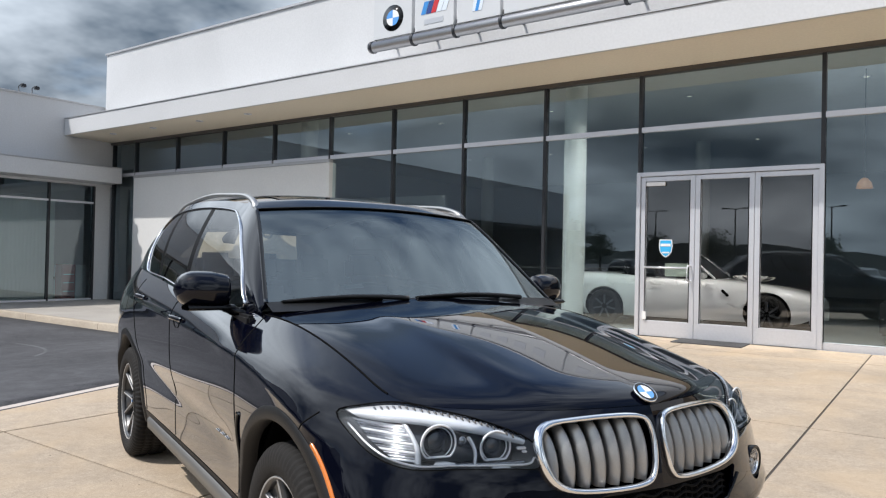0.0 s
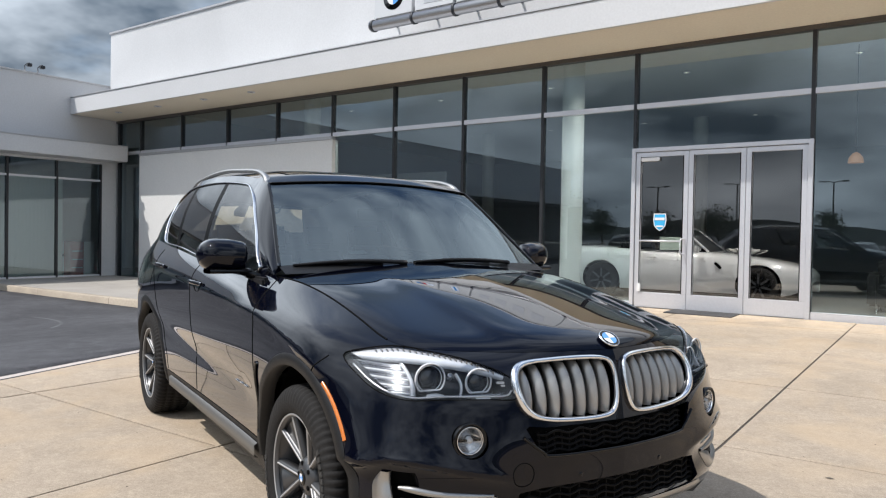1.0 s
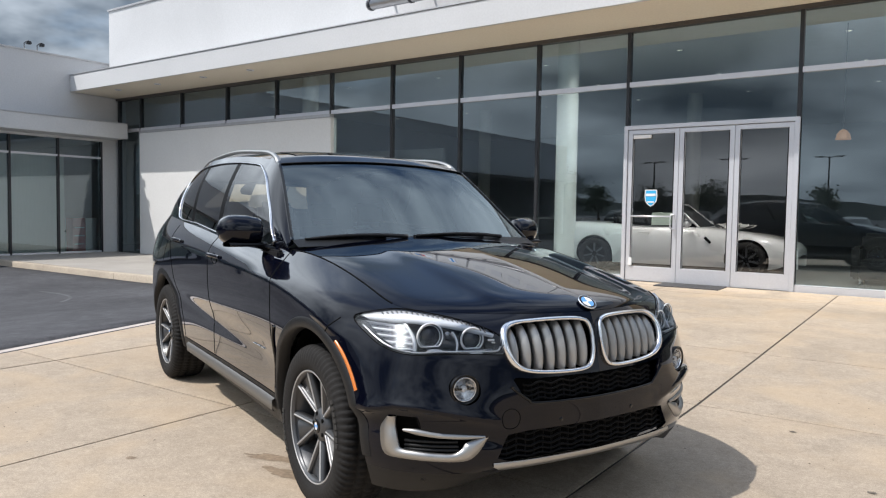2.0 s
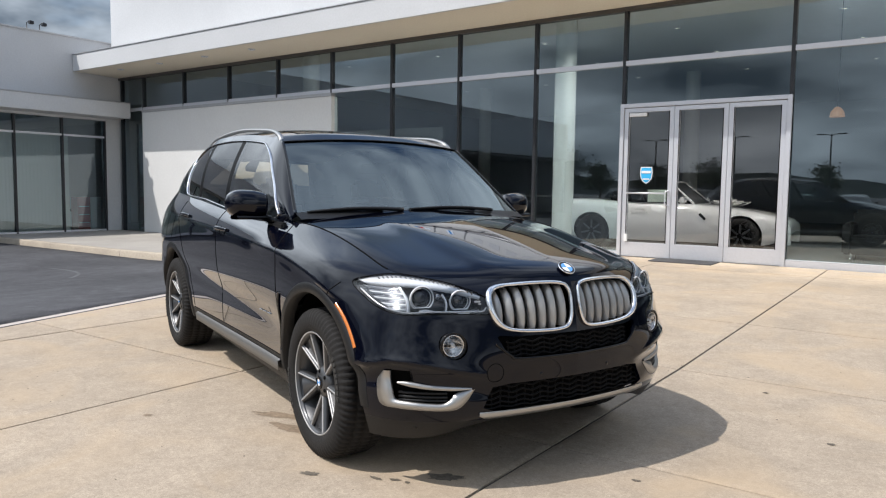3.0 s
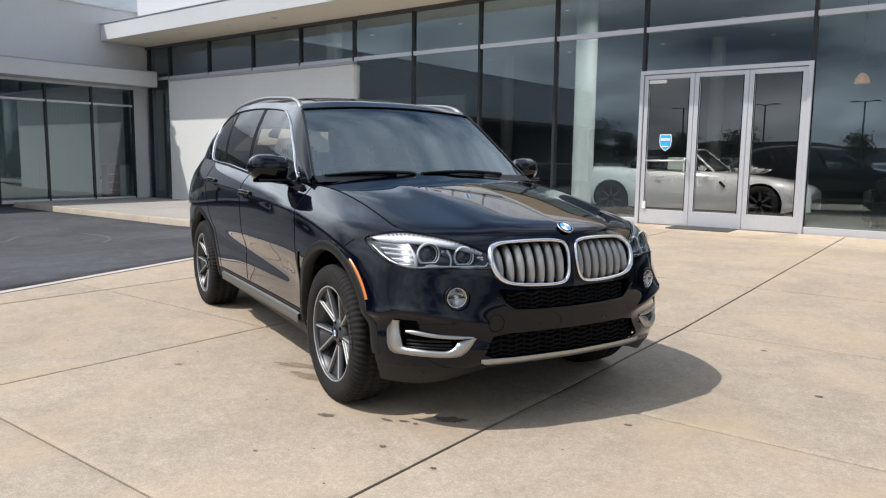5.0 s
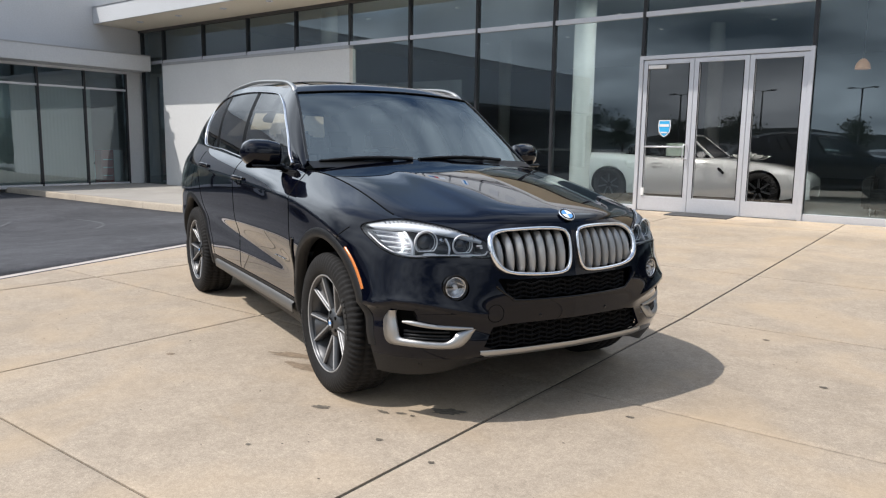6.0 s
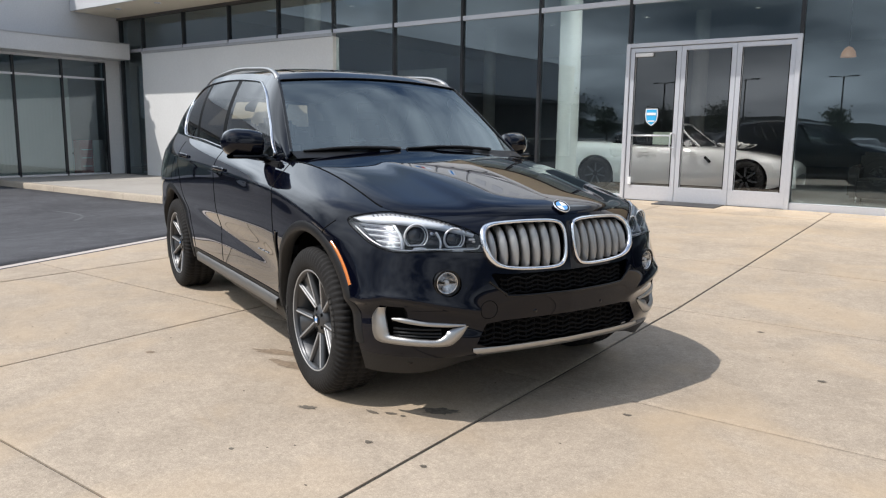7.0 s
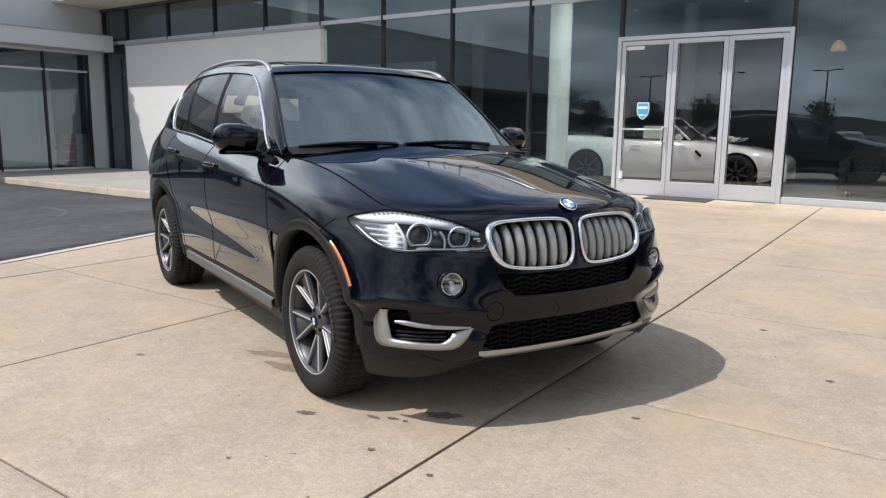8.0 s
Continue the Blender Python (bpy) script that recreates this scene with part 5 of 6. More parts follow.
        part("lamp_brow", ribbon(brow_low, brow_high, 30, -.007), HL_RING, head, "milky white light strip")
        for i in range(22):
            x = .50 + .30 * i / 21
            z = float(np.interp(x, (.47, .558, .652, .738, .806), (.858, .900, .924, .936, .925)))
            p = on(x, z - .004, -.001)
            part("lamp_rib", moved(box_bm(-.0018, .0018, -.006, .006, -.006, .006), Matrix.Translation(p) @ Matrix.Rotation(.5 * s, 4, "Y")), HL_FACET, head, "", False)
        chin = [(0.866, 0.876), (0.845, 0.830), (0.815, 0.802), (0.765, 0.790), (0.72, 0.793), (0.674, 0.797), (0.558, 0.797), (0.475, 0.796), (.452, .812)]
        part("lamp_chin", tube_bm([on(x, z, -.006) for x, z in curve_through(chin, 40)], .0036, 6), HL_RING, head)
        part("lamp_tray", ribbon([(.70, .796), (.60, .799), (.48, .799)], [(.70, .803), (.60, .806), (.48, .807)], 16, -.018, .001), HL_FACET, head)
        # two small bright blocks stand in for glints at the lamp's inner end
        for x, z, w, h in ((.478, .842, .014, .004), (.472, .832, .008, .003)):
            part("lamp_glint", moved(box_bm(-w, w, -.006, .006, -h, h, .002), Matrix.Translation(on(x, z, -.02)) @ Matrix.Rotation(.4 * s, 4, "Z")), HL_RING, head)
        # kidney grille: chrome frame, dark back, upright slats
        frame_path = [side(skin.front(x, z, .006)) for x, z in kidney]
        kid = part("kidney_grille", tube_bm(frame_path, [float(.0085 + .0055 * soft_step(.34, .43, x)) for x, z in kidney], 10, True, 1.3, Vector((0, 1, 0))), CHROME, car, "chrome framed grille with grey upright slats")
        backs = [skin.front(x, z, 0) + Vector((0, .055, 0)) for x, z in kidney]
        bb = bmesh.new()
        bb.faces.new([bb.verts.new(side(p)) for p in backs])
        part("grille_back", bb, DARK_VOID, kid, "", False)
        for i in range(7):
            x = .062 + i * .0555
            zs = [p[1] for p in kidney if abs(p[0] - x) < .03]
            z0, z1 = min(zs) + .006, max(zs) - .006
            front_p = [side(skin.front(x, z, -.004 - .014 * abs((z - z0) / (z1 - z0) - .5) ** 2 * 4)) for z in np.linspace(z0, z1, 14)]
            wide = [.0205 * (1 - .35 * abs(k / 13 * 2 - 1) ** 3) for k in range(14)]
            rows = []
            for p, w in zip(front_p, wide):
                rows.append([p + Vector((-w * .62, .018, 0)), p + Vector((w * .50, .003, 0)), p + Vector((w * .76, 0, 0)), p + Vector((w * .84, .008, 0)), p + Vector((w * .5, .05, 0)), p + Vector((-w * .5, .05, 0))])
            part("slat", sharp(grid_bm(rows, closed_v=True), 7), SLAT_METAL, kid)
        # fog lamp in a round recess
        c = side(skin.front(.61, .655, 0))
        m = Matrix.Translation(c) @ Matrix.Rotation(.22 * s, 4, "Z")
        fog = part("fog_lamp", moved(lathe_bm([(.03, .058), (-.002, .060), (-.004, .055), (.02, .046), (.03, .044)], 32, "y"), m), GLOSS_BLACK, car, "round fog lamp in a black recess")
        part("fog_bowl", moved(lathe_bm([(.009, .046), (.013, .036), (.024, .015), (.026, .001)], 28, "y"), m), FOG_BOWL, fog)
        part("fog_ring", moved(lathe_bm([(.012, .044), (.003, .0445), (.001, .046), (.003, .048), (.012, .049)], 32, "y"), m), CHROME, fog, "thin chrome ring")
        part("fog_bulb", moved(lathe_bm([(.005, .001), (.006, .010), (.022, .012)], 14, "y"), m), HL_RING, fog)
        part("fog_bar", moved(box_bm(-.040, .040, .008, .014, -.004, .004, .001), m), GLOSS_BLACK, fog)
        part("fog_lens", moved(lathe_bm([(.004, .001), (.005, .024), (.012, .047)], 28, "y"), m), LENS, fog)
        # corner vent: dark recess with a satin silver bracket
        hole = [side(skin.front(x, z, 0) + Vector((-.01, .05, 0))) for x, z in TRIM_HOLE]
        vb = bmesh.new()
        vb.faces.new([vb.verts.new(p) for p in hole])
        rimv = [side(skin.front(x, z, 0)) for x, z in TRIM_HOLE]
        grid_bm([rimv, hole], closed_v=True, bm=vb)
        vent = part("corner_vent", vb, DARK_VOID, car, "black corner vent with a satin silver bracket", False)
        for z in (.415, .432, .450):
            part("vent_slat", tube_bm([side(skin.front(x, z, -.022)) for x in np.linspace(.63, .81, 10)], .006, 6), SATIN_BLACK, vent)
        leg_out = [(.848, .545), (.859, .487), (.861, .428), (.846, .390), (.804, .384), (.737, .380), (.655, .377), (.597, .383), (.556, .415), (.517, .464)]
        leg_in = [(.826, .546), (.826, .493), (.822, .434), (.81, .417), (.77, .412), (.702, .406), (.65, .406), (.621, .424), (.60, .448), (.535, .462)]
        bar_top = [(.530, .470), (.622, .479), (.703, .487), (.77, .500), (.806, .498)]
        bar_low = [(.530, .462), (.60, .460), (.691, .467), (.76, .477), (.806, .489)]
        for lo_line, hi_line, steps in ((leg_out, leg_in, 46), (bar_low, bar_top, 24)):
            rows = []
            for (xa, za), (xb, zb) in zip(curve_through(lo_line, steps), curve_through(hi_line, steps)):
                mid = ((xa + xb) / 2, (za + zb) / 2)
                rows.append([side(skin.front(xa, za, -.012)), side(skin.front(xa, za, .004)), side(skin.front(*mid, .006)), side(skin.front(xb, zb, .004)), side(skin.front(xb, zb, -.014))])
            bracket = grid_bm(rows)
            bmesh.ops.recalc_face_normals(bracket, faces=bracket.faces[:])
            part("vent_bracket", bracket, SATIN_METAL, vent, "satin silver bracket")
        # parking sensors and the tow-eye cover
        for x, z in ((.73, .295), (.20, .505)):
            p = side(skin.front(x, z, .0))
            part("parking_sensor", moved(lathe_bm([(-.0015, .001), (-.0015, .009), (.002, .010)], 16, "y"), Matrix.Translation(p) @ Matrix.Rotation(s * max(0, x - .3) * 1.3, 4, "Z")), GLOSS_BLACK, car)
    cover = [skin.front(-.435 + .04 * math.cos(a), .532 + .04 * math.sin(a), .0005) for a in np.linspace(0, math.tau, 36)[:-1]]
    part("tow_eye_cover", tube_bm(cover, .0018, 5, True), DARK_VOID, car)
    # mesh grilles
    for z0, z1, half, back_d, name in ((.585, .67, .40, .05, "upper_intake"), (.355, .476, .52, .05, "lower_grille")):
        rows = [[skin.front(x, z, 0) + Vector((0, back_d, 0)) for x in np.linspace(-half, half, 25)] for z in np.linspace(z0 - .01, z1 + .01, 4)]
        g = part(name, grid_bm(rows), DARK_VOID, car, "black mesh grille")
        nz = 5 if half > .42 else 4
        for k in range(nz):
            z = z0 + (z1 - z0) * (k + .5) / nz
            part("grille_bar", tube_bm([skin.front(x, z + .006 * math.sin(x * 60), -.022) for x in np.linspace(-half + .03, half - .03, 60)], .0045, 6), MESH_BLACK, g)
        for x in np.linspace(-half + .04, half - .04, 24):
            part("grille_bar", tube_bm([skin.front(x, z0 + .004, -.024), skin.front(x, z1 - .004, -.024)], .0035, 5), MESH_BLACK, g)
    lip = [skin.front(x, z, .001) for x, z in curve_through([(-.43, .655), (-.36, .602), (-.31, .585), (0, .580), (.31, .585), (.36, .602), (.43, .655)], 60)]
    part("intake_lip", tube_bm(lip, .006, 6), GLOSS_BLACK, car)
    # satin skid strip under the lower grille
    rows = []
    for x in np.linspace(-.50, .50, 41):
        taper = min(1, (.51 - abs(x)) / .04)
        rows.append([skin.front(x, .362, .002), skin.front(x, .354, .009), skin.front(x, .354 - .020 * taper, .009), skin.front(x, .354 - .030 * taper, -.004)])
    sb = grid_bm(rows)
    sb.normal_update()
    part("skid_strip", sb, SATIN_METAL, car, "satin silver skid strip")
    air = []
    for x in np.linspace(-.60, .60, 41):
        a = abs(x)
        y = -.52 + .28 * max(0, (a - .45) / .35) ** 2
        air.append([Vector((x, y, .30)), Vector((x, y + .02, .24)), Vector((x, y + .12, .225))])
    part("air_dam", grid_bm(air), SATIN_BLACK, car)
    # badge on the bonnet tip
    m = Matrix.Translation((0, -.768, .9585)) @ Matrix.Rotation(radians(36), 4, "X")
    badge = part("badge", moved(lathe_bm([(0, .041), (.006, .041), (.008, .038), (.006, .030), (.0055, .001)], 40, "z"), m), GLOSS_BLACK, car, "round badge in blue, white and black")
    part("badge_rim", moved(lathe_bm([(.004, .0415), (.0085, .0405), (.0085, .039), (.006, .038)], 40, "z"), m), CHROME, badge)
    for q in range(4):
        fan = bmesh.new()
        cv = fan.verts.new((0, 0, .0078))
        arc = [fan.verts.new((.029 * math.cos(a), .029 * math.sin(a), .0078)) for a in np.linspace(q * math.pi / 2, (q + 1) * math.pi / 2, 10)]
        for a, b in zip(arc[:-1], arc[1:]):
            fan.faces.new((cv, a, b))
        part("badge_quarter", moved(fan, m), BLUE if q % 2 else WHITE_ENAMEL, badge, "", False)


def build_flanks(car, skin, fd, rd):
    for s in (-1, 1):
        side = lambda p: Vector((p.x * s, p.y, p.z))
        # plastic trim round the wheel arches
        for cy, a0, a1 in ((0, -.08, math.pi + .02), (AXLE_R, -.35, math.pi + .12)):
            rows = []
            for a in np.linspace(a0, a1, 60):
                row = []
                for r, out in ((.438, -.05), (.441, .003), (.447, .007), (.480, .007), (.490, .001)):
                    yy, zz = cy + r * math.cos(a), .37 + r * math.sin(a)
                    p = skin.side(yy, max(.24, zz), 0)
                    row.append(side(Vector((p.x + out, yy, zz))))
                rows.append(row)
            ab = grid_bm(rows)
            ab.normal_update()
            part("arch_trim", ab, SATIN_BLACK, car, "dark plastic wheel-arch trim")
            # inner wheel well
            rows = [[side(Vector((x, cy + .47 * math.cos(a), .38 + .47 * math.sin(a)))) for x in (.52, .7, .85)] for a in np.linspace(-.2, math.pi + .2, 30)]
            wb = grid_bm(rows)
            wb.faces.new([wb.verts.new(side(Vector((.52, cy + .47 * math.cos(a), .38 + .47 * math.sin(a))))) for a in np.linspace(-.2, math.pi + .2, 30)])
            part("wheel_well", wb, DARK_VOID, car)
        # amber side marker along the front arch trim
        rows = []
        for a in np.linspace(2.14, 2.62, 24):
            row = []
            for r, out in ((.496, .002), (.498, .007), (.507, .007), (.509, .001)):
                yy, zz = r * -math.cos(math.pi - a), .37 + r * math.sin(a)
                p = skin.side(-abs(yy), zz, 0)
                row.append(side(Vector((p.x + out, -abs(yy), zz))))
            rows.append(row)
        part("side_marker", grid_bm(rows), AMBER, car, "amber side marker strip")
        # bright insert along the sill
        rows = []
        for y in np.linspace(.50, 2.30, 40):
            row = []
            for z, out in ((.378, .004), (.370, .020), (.322, .028), (.310, .012)):
                row.append(side(skin.side(y, z, out)))
            rows.append(row)
        part("sill_strip", grid_bm(rows), SILL_GREY, car, "satin grey sill strip")
        # breather outlet behind the front wheel
        p = [side(skin.side(y, z, .004)) for y, z in curve_through([(.455, .44), (.452, .58), (.445, .70), (.425, .76)], 20)]
        part("wing_outlet", tube_bm(p, .012, 8, False, .5, Vector((1, 0, 0))), GLOSS_BLACK, car)
        # door handles
        for door, y, z in ((fd, 1.51, 1.032), (rd, 2.49, 1.088)):
            owner = door[0] if s < 0 else door[1]
            c = skin.side(y, z, 0)
            cup = lathe_bm([(0, .001), (-.012, .03), (.002, .045)], 24, "x")
            cup_m = Matrix.Translation(side(c + Vector((.002, -.03, -.004)))) @ Matrix.Diagonal((s, 1.3, .75, 1))
            part("handle_cup", moved(cup, cup_m), DARK_VOID, owner)
            hp = [side(skin.side(y + d, z + .006, .006 + .030 * math.sin(math.pi * (d + .13) / .24))) for d in np.linspace(-.13, .11, 16)]
            part("door_handle", tube_bm(hp, .0095, 8, False, 1.3), PAINT, owner, "body-coloured pull handle")
        # small model lettering that cannot be read, as thin bright bars
        for k in range(3):
            y0 = .64 + k * .075
            p = [side(skin.side(y, .607, .002)) for y in np.linspace(y0, y0 + .055, 6)]
            part("model_lettering", tube_bm(p, .005, 6, False, .4), CHROME, car)
        build_mirror(car, s)
    part("underbody", box_bm(-.76, .76, -.42, 3.6, .24, .30, .01), DARK_VOID, car)


def build_mirror(car, s):
    side = lambda x, y, z: Vector((x * s, y, z))
    # housing: a rounded shell lofted across
    rows = []
    for i, t in enumerate(np.linspace(0, 1, 15)):
        x = .885 + .212 * t
        k = math.sqrt(max(0, 1 - max(0, (t - .55) / .45) ** 2.4)) if t > .55 else 1
        k = max(k, .12) * (.86 + .14 * min(1, t / .3))
        zc, hz = 1.216 + .006 * t, .082 * k
        row = []
        for a in np.linspace(0, math.tau, 25)[:-1]:
            c, sn = math.cos(a), math.sin(a)
            dy = .10 * k * (c if c < 0 else c * .55)
            dz = hz * (abs(sn) ** .8) * math.copysign(1, sn)
            row.append(side(x, .86 + .05 * t + dy, zc + dz))
        rows.append(row)
    bm = grid_bm(rows, closed_v=True)
    bm.verts.ensure_lookup_table()
    bm.faces.new(bm.verts[:24])
    bm.faces.new(bm.verts[-24:])
    bmesh.ops.recalc_face_normals(bm, faces=bm.faces[:])
    mir = part("door_mirror", bm, PAINT, car, "body-coloured door mirror")
    rows = [[side(x, y, z) for y, z in ((.80, 1.132), (.775, 1.142), (.80, 1.156), (.9, 1.156), (.92, 1.14), (.9, 1.13))] for x in np.linspace(.86, 1.06, 8)]
    part("mirror_base", grid_bm(rows, closed_v=True), GLOSS_BLACK, mir)
    foot = [side(.80, .80, 1.115), side(.85, .80, 1.125), side(.90, .82, 1.145)]
    part("mirror_foot", tube_bm(foot, .035, 10, False, .6), GLOSS_BLACK, mir)
    part("mirror_glass", box_bm(*sorted((.90 * s, 1.07 * s)), .915, .92, 1.16, 1.275, .002), CHROME, mir)


def build_wheel(car):
    """One wheel at the origin, its face towards -x."""
    wheel = new("wheel")
    wheel.parent = car
    W, R = .128, .368
    # tyre: rounded sidewalls and a tread with grooves along and across
    steps = 300
    prof = [(-.105, .248), (-.122, .262), (-.129, .295), (-.127, .325), (-.118, .346), (-.106, .359), (-.090, .3655), (-.064, .367), (-.060, .359), (-.052, .359), (-.048, .368), (-.012, .3685), (-.008, .360), (.008, .360), (.012, .3685), (.048, .368), (.052, .359), (.060, .359), (.064, .367), (.090, .3655), (.106, .359), (.118, .346), (.127, .325), (.129, .295), (.122, .262), (.105, .248)]
    rows = []
    for k in range(steps):
        a = k * math.tau / steps
        row = []
        for j, (h, r) in enumerate(prof):
            cut = (3 <= j <= 7 or 18 <= j <= 22 or 10 <= j <= 11 or 14 <= j <= 15) and (k + (3 if j > 12 else 0)) % 4 < 1
            rr = r - .011 if cut else r
            aa = a + .25 * h
            row.append(Vector((h, rr * math.cos(aa), rr * math.sin(aa))))
        rows.append(row)
    part("tyre", sharp(grid_bm(rows, closed_u=True), 24), RUBBER, wheel, "black tyre with grooved tread")
    # raised bars of lettering on the sidewall
    for start in (.35, 3.5):
        for k in range(8):
            a = start + k * .085
            bar = box_bm(-.1325, -.126, -.0095, .0095, -.012, .012, .001)
            part("tyre_lettering", moved(bar, Matrix.Rotation(a, 4, "X") @ Matrix.Translation((0, 0, .306))), LETTER_GREY, wheel, "", False)
    rim = new_rim(wheel)
    disc = lathe_bm([(-.02, .05), (-.02, .165), (.005, .168), (.005, .05)], 40, "x")
    part("brake_disc", disc, STEEL, wheel)
    cal = [[Vector((x, r * math.cos(a), r * math.sin(a))) for x, r in ((-.045, .12), (-.05, .15), (-.045, .185), (.03, .185), (.03, .12))] for a in np.linspace(2.6, 3.5, 10)]
    part("brake_caliper", grid_bm(cal, closed_v=True), RIM_GREY, wheel)
    return wheel


def new_rim(wheel):
    lip = lathe_bm([(-.098, .238), (-.112, .244), (-.114, .252), (-.104, .254), (-.09, .246), (-.06, .228), (.0, .218), (.10, .225)], 80, "x")
    rim = part("rim", lip, RIM_GREY, wheel, "ten-spoke alloy wheel, machined and dark grey")
    part("rim_edge", lathe_bm([(-.112, .2465), (-.1155, .2475), (-.1155, .2525), (-.112, .2545)], 80, "x"), RIM_SILVER, rim)
    dish = lathe_bm([(.05, .22), (.045, .06), (.04, .001)], 40, "x")
    part("rim_back", dish, DARK_VOID, rim)
    hub = lathe_bm([(-.085, .001), (-.085, .032), (-.083, .036), (-.075, .07), (-.05, .082), (.0, .085)], 40, "x")
    part("rim_hub", hub, RIM_GREY, rim)
    part("hub_cap", lathe_bm([(-.090, .001), (-.090, .026), (-.087, .0315), (-.083, .033)], 32, "x"), GLOSS_BLACK, rim)
    for q in range(4):
        fan = bmesh.new()
        cv = fan.verts.new((-.0915, 0, 0))
        arc = [fan.verts.new((-.0915, .017 * math.cos(a), .017 * math.sin(a))) for a in np.linspace(q * math.pi / 2, (q + 1) * math.pi / 2, 8)]
        for a, b in zip(arc[:-1], arc[1:]):
            fan.faces.new((cv, b, a))
        part("cap_quarter", fan, BLUE if q % 2 else WHITE_ENAMEL, rim, "", False)
    for k in range(5):
        bolt = lathe_bm([(-.080, .001), (-.080, .009), (-.07, .011)], 12, "x")
        a = (k + .5) * math.tau / 5
        part("wheel_bolt", moved(bolt, Matrix.Translation((-.002, .054 * math.cos(a), .054 * math.sin(a)))), DARK_VOID, rim)

    def spoke_rows(lo, hi, x0, x1, n=10):
        """A bar that runs outwards between two angles of its sides."""
        rows = []
        for t in np.linspace(0, 1, n):
            r = .062 + (.244 - .062) * t
            face = x0 + (x1 - x0) * t
            a, b = lo(t), hi(t)
            deep = .035 + .01 * (1 - t)
            rows.append([Vector((face + deep, r * math.cos(a), r * math.sin(a))), Vector((face, r * math.cos(a), r * math.sin(a))), Vector((face, r * math.cos(b), r * math.sin(b))), Vector((face + deep, r * math.cos(b), r * math.sin(b)))])
        return rows

    for k in range(5):
        base = k * math.tau / 5 + math.pi / 2
        arm = lambda t: math.asin((.0062 + .0658 * t) / (.062 + .182 * t))
        web = grid_bm(spoke_rows(lambda t: base - arm(t), lambda t: base + arm(t), -.060, -.086), closed_v=True)
        part("spoke_web", sharp(web, 40), RIM_GREY, rim)
        for sgn in (-1, 1):
            mid = lambda t, sgn=sgn: base + sgn * arm(t)
            wide = lambda t: .0034 / (.062 + .18 * t)
            spoke = part("spoke", sharp(grid_bm(spoke_rows(lambda t: mid(t) - 3.4 * wide(t), lambda t: mid(t) + 3.4 * wide(t), -.071, -.100), closed_v=True), 40), RIM_GREY, rim)
            part("spoke_face", sharp(grid_bm(spoke_rows(lambda t: mid(t) - wide(t), lambda t: mid(t) + wide(t), -.0745, -.1040), closed_v=True), 40), RIM_SILVER, spoke)
    return rim


HL_BUCKET = material("lamp_inner_grey", (0.15, 0.155, 0.165), 0.28, 0.4, grain=0.15, grain_scale=60)
HL_FACET = material("lamp_faceted_silver", (0.27, 0.28, 0.30), 0.16, 0.9, grain=0.25, grain_scale=160)
HL_CUP = material("lamp_cup_chrome", (0.30, 0.31, 0.33), 0.14, 0.9)
HL_RING = material("lamp_bright_plastic", (0.80, 0.81, 0.83), 0.2, 0.15)
HL_PROJ = material("projector_glass", (0.012, 0.014, 0.018), 0.06, 0.0, coat=0.7)
suv, suv_skin = build_car()
tagged(suv, "glossy black five-door SUV parked on buff concrete", "car")
wheel_a = build_wheel(suv)
wheel_a.matrix_basis = pose(-.812, 0, HUB_Z, 36, 0, 0)
tagged(wheel_a, "alloy wheel with black tyre")
for x, y, turn, spin in ((-.812, AXLE_R, 0, 41), (.812, 0, 180, 20), (.812, AXLE_R, 180, 63)):
    copy_thing(wheel_a, pose(x, y, HUB_Z, 0, 0, turn) @ pose(0, 0, 0, spin, 0, 0))
suv.matrix_basis = pose(0, 0, 0, 0, 0, 68.2)


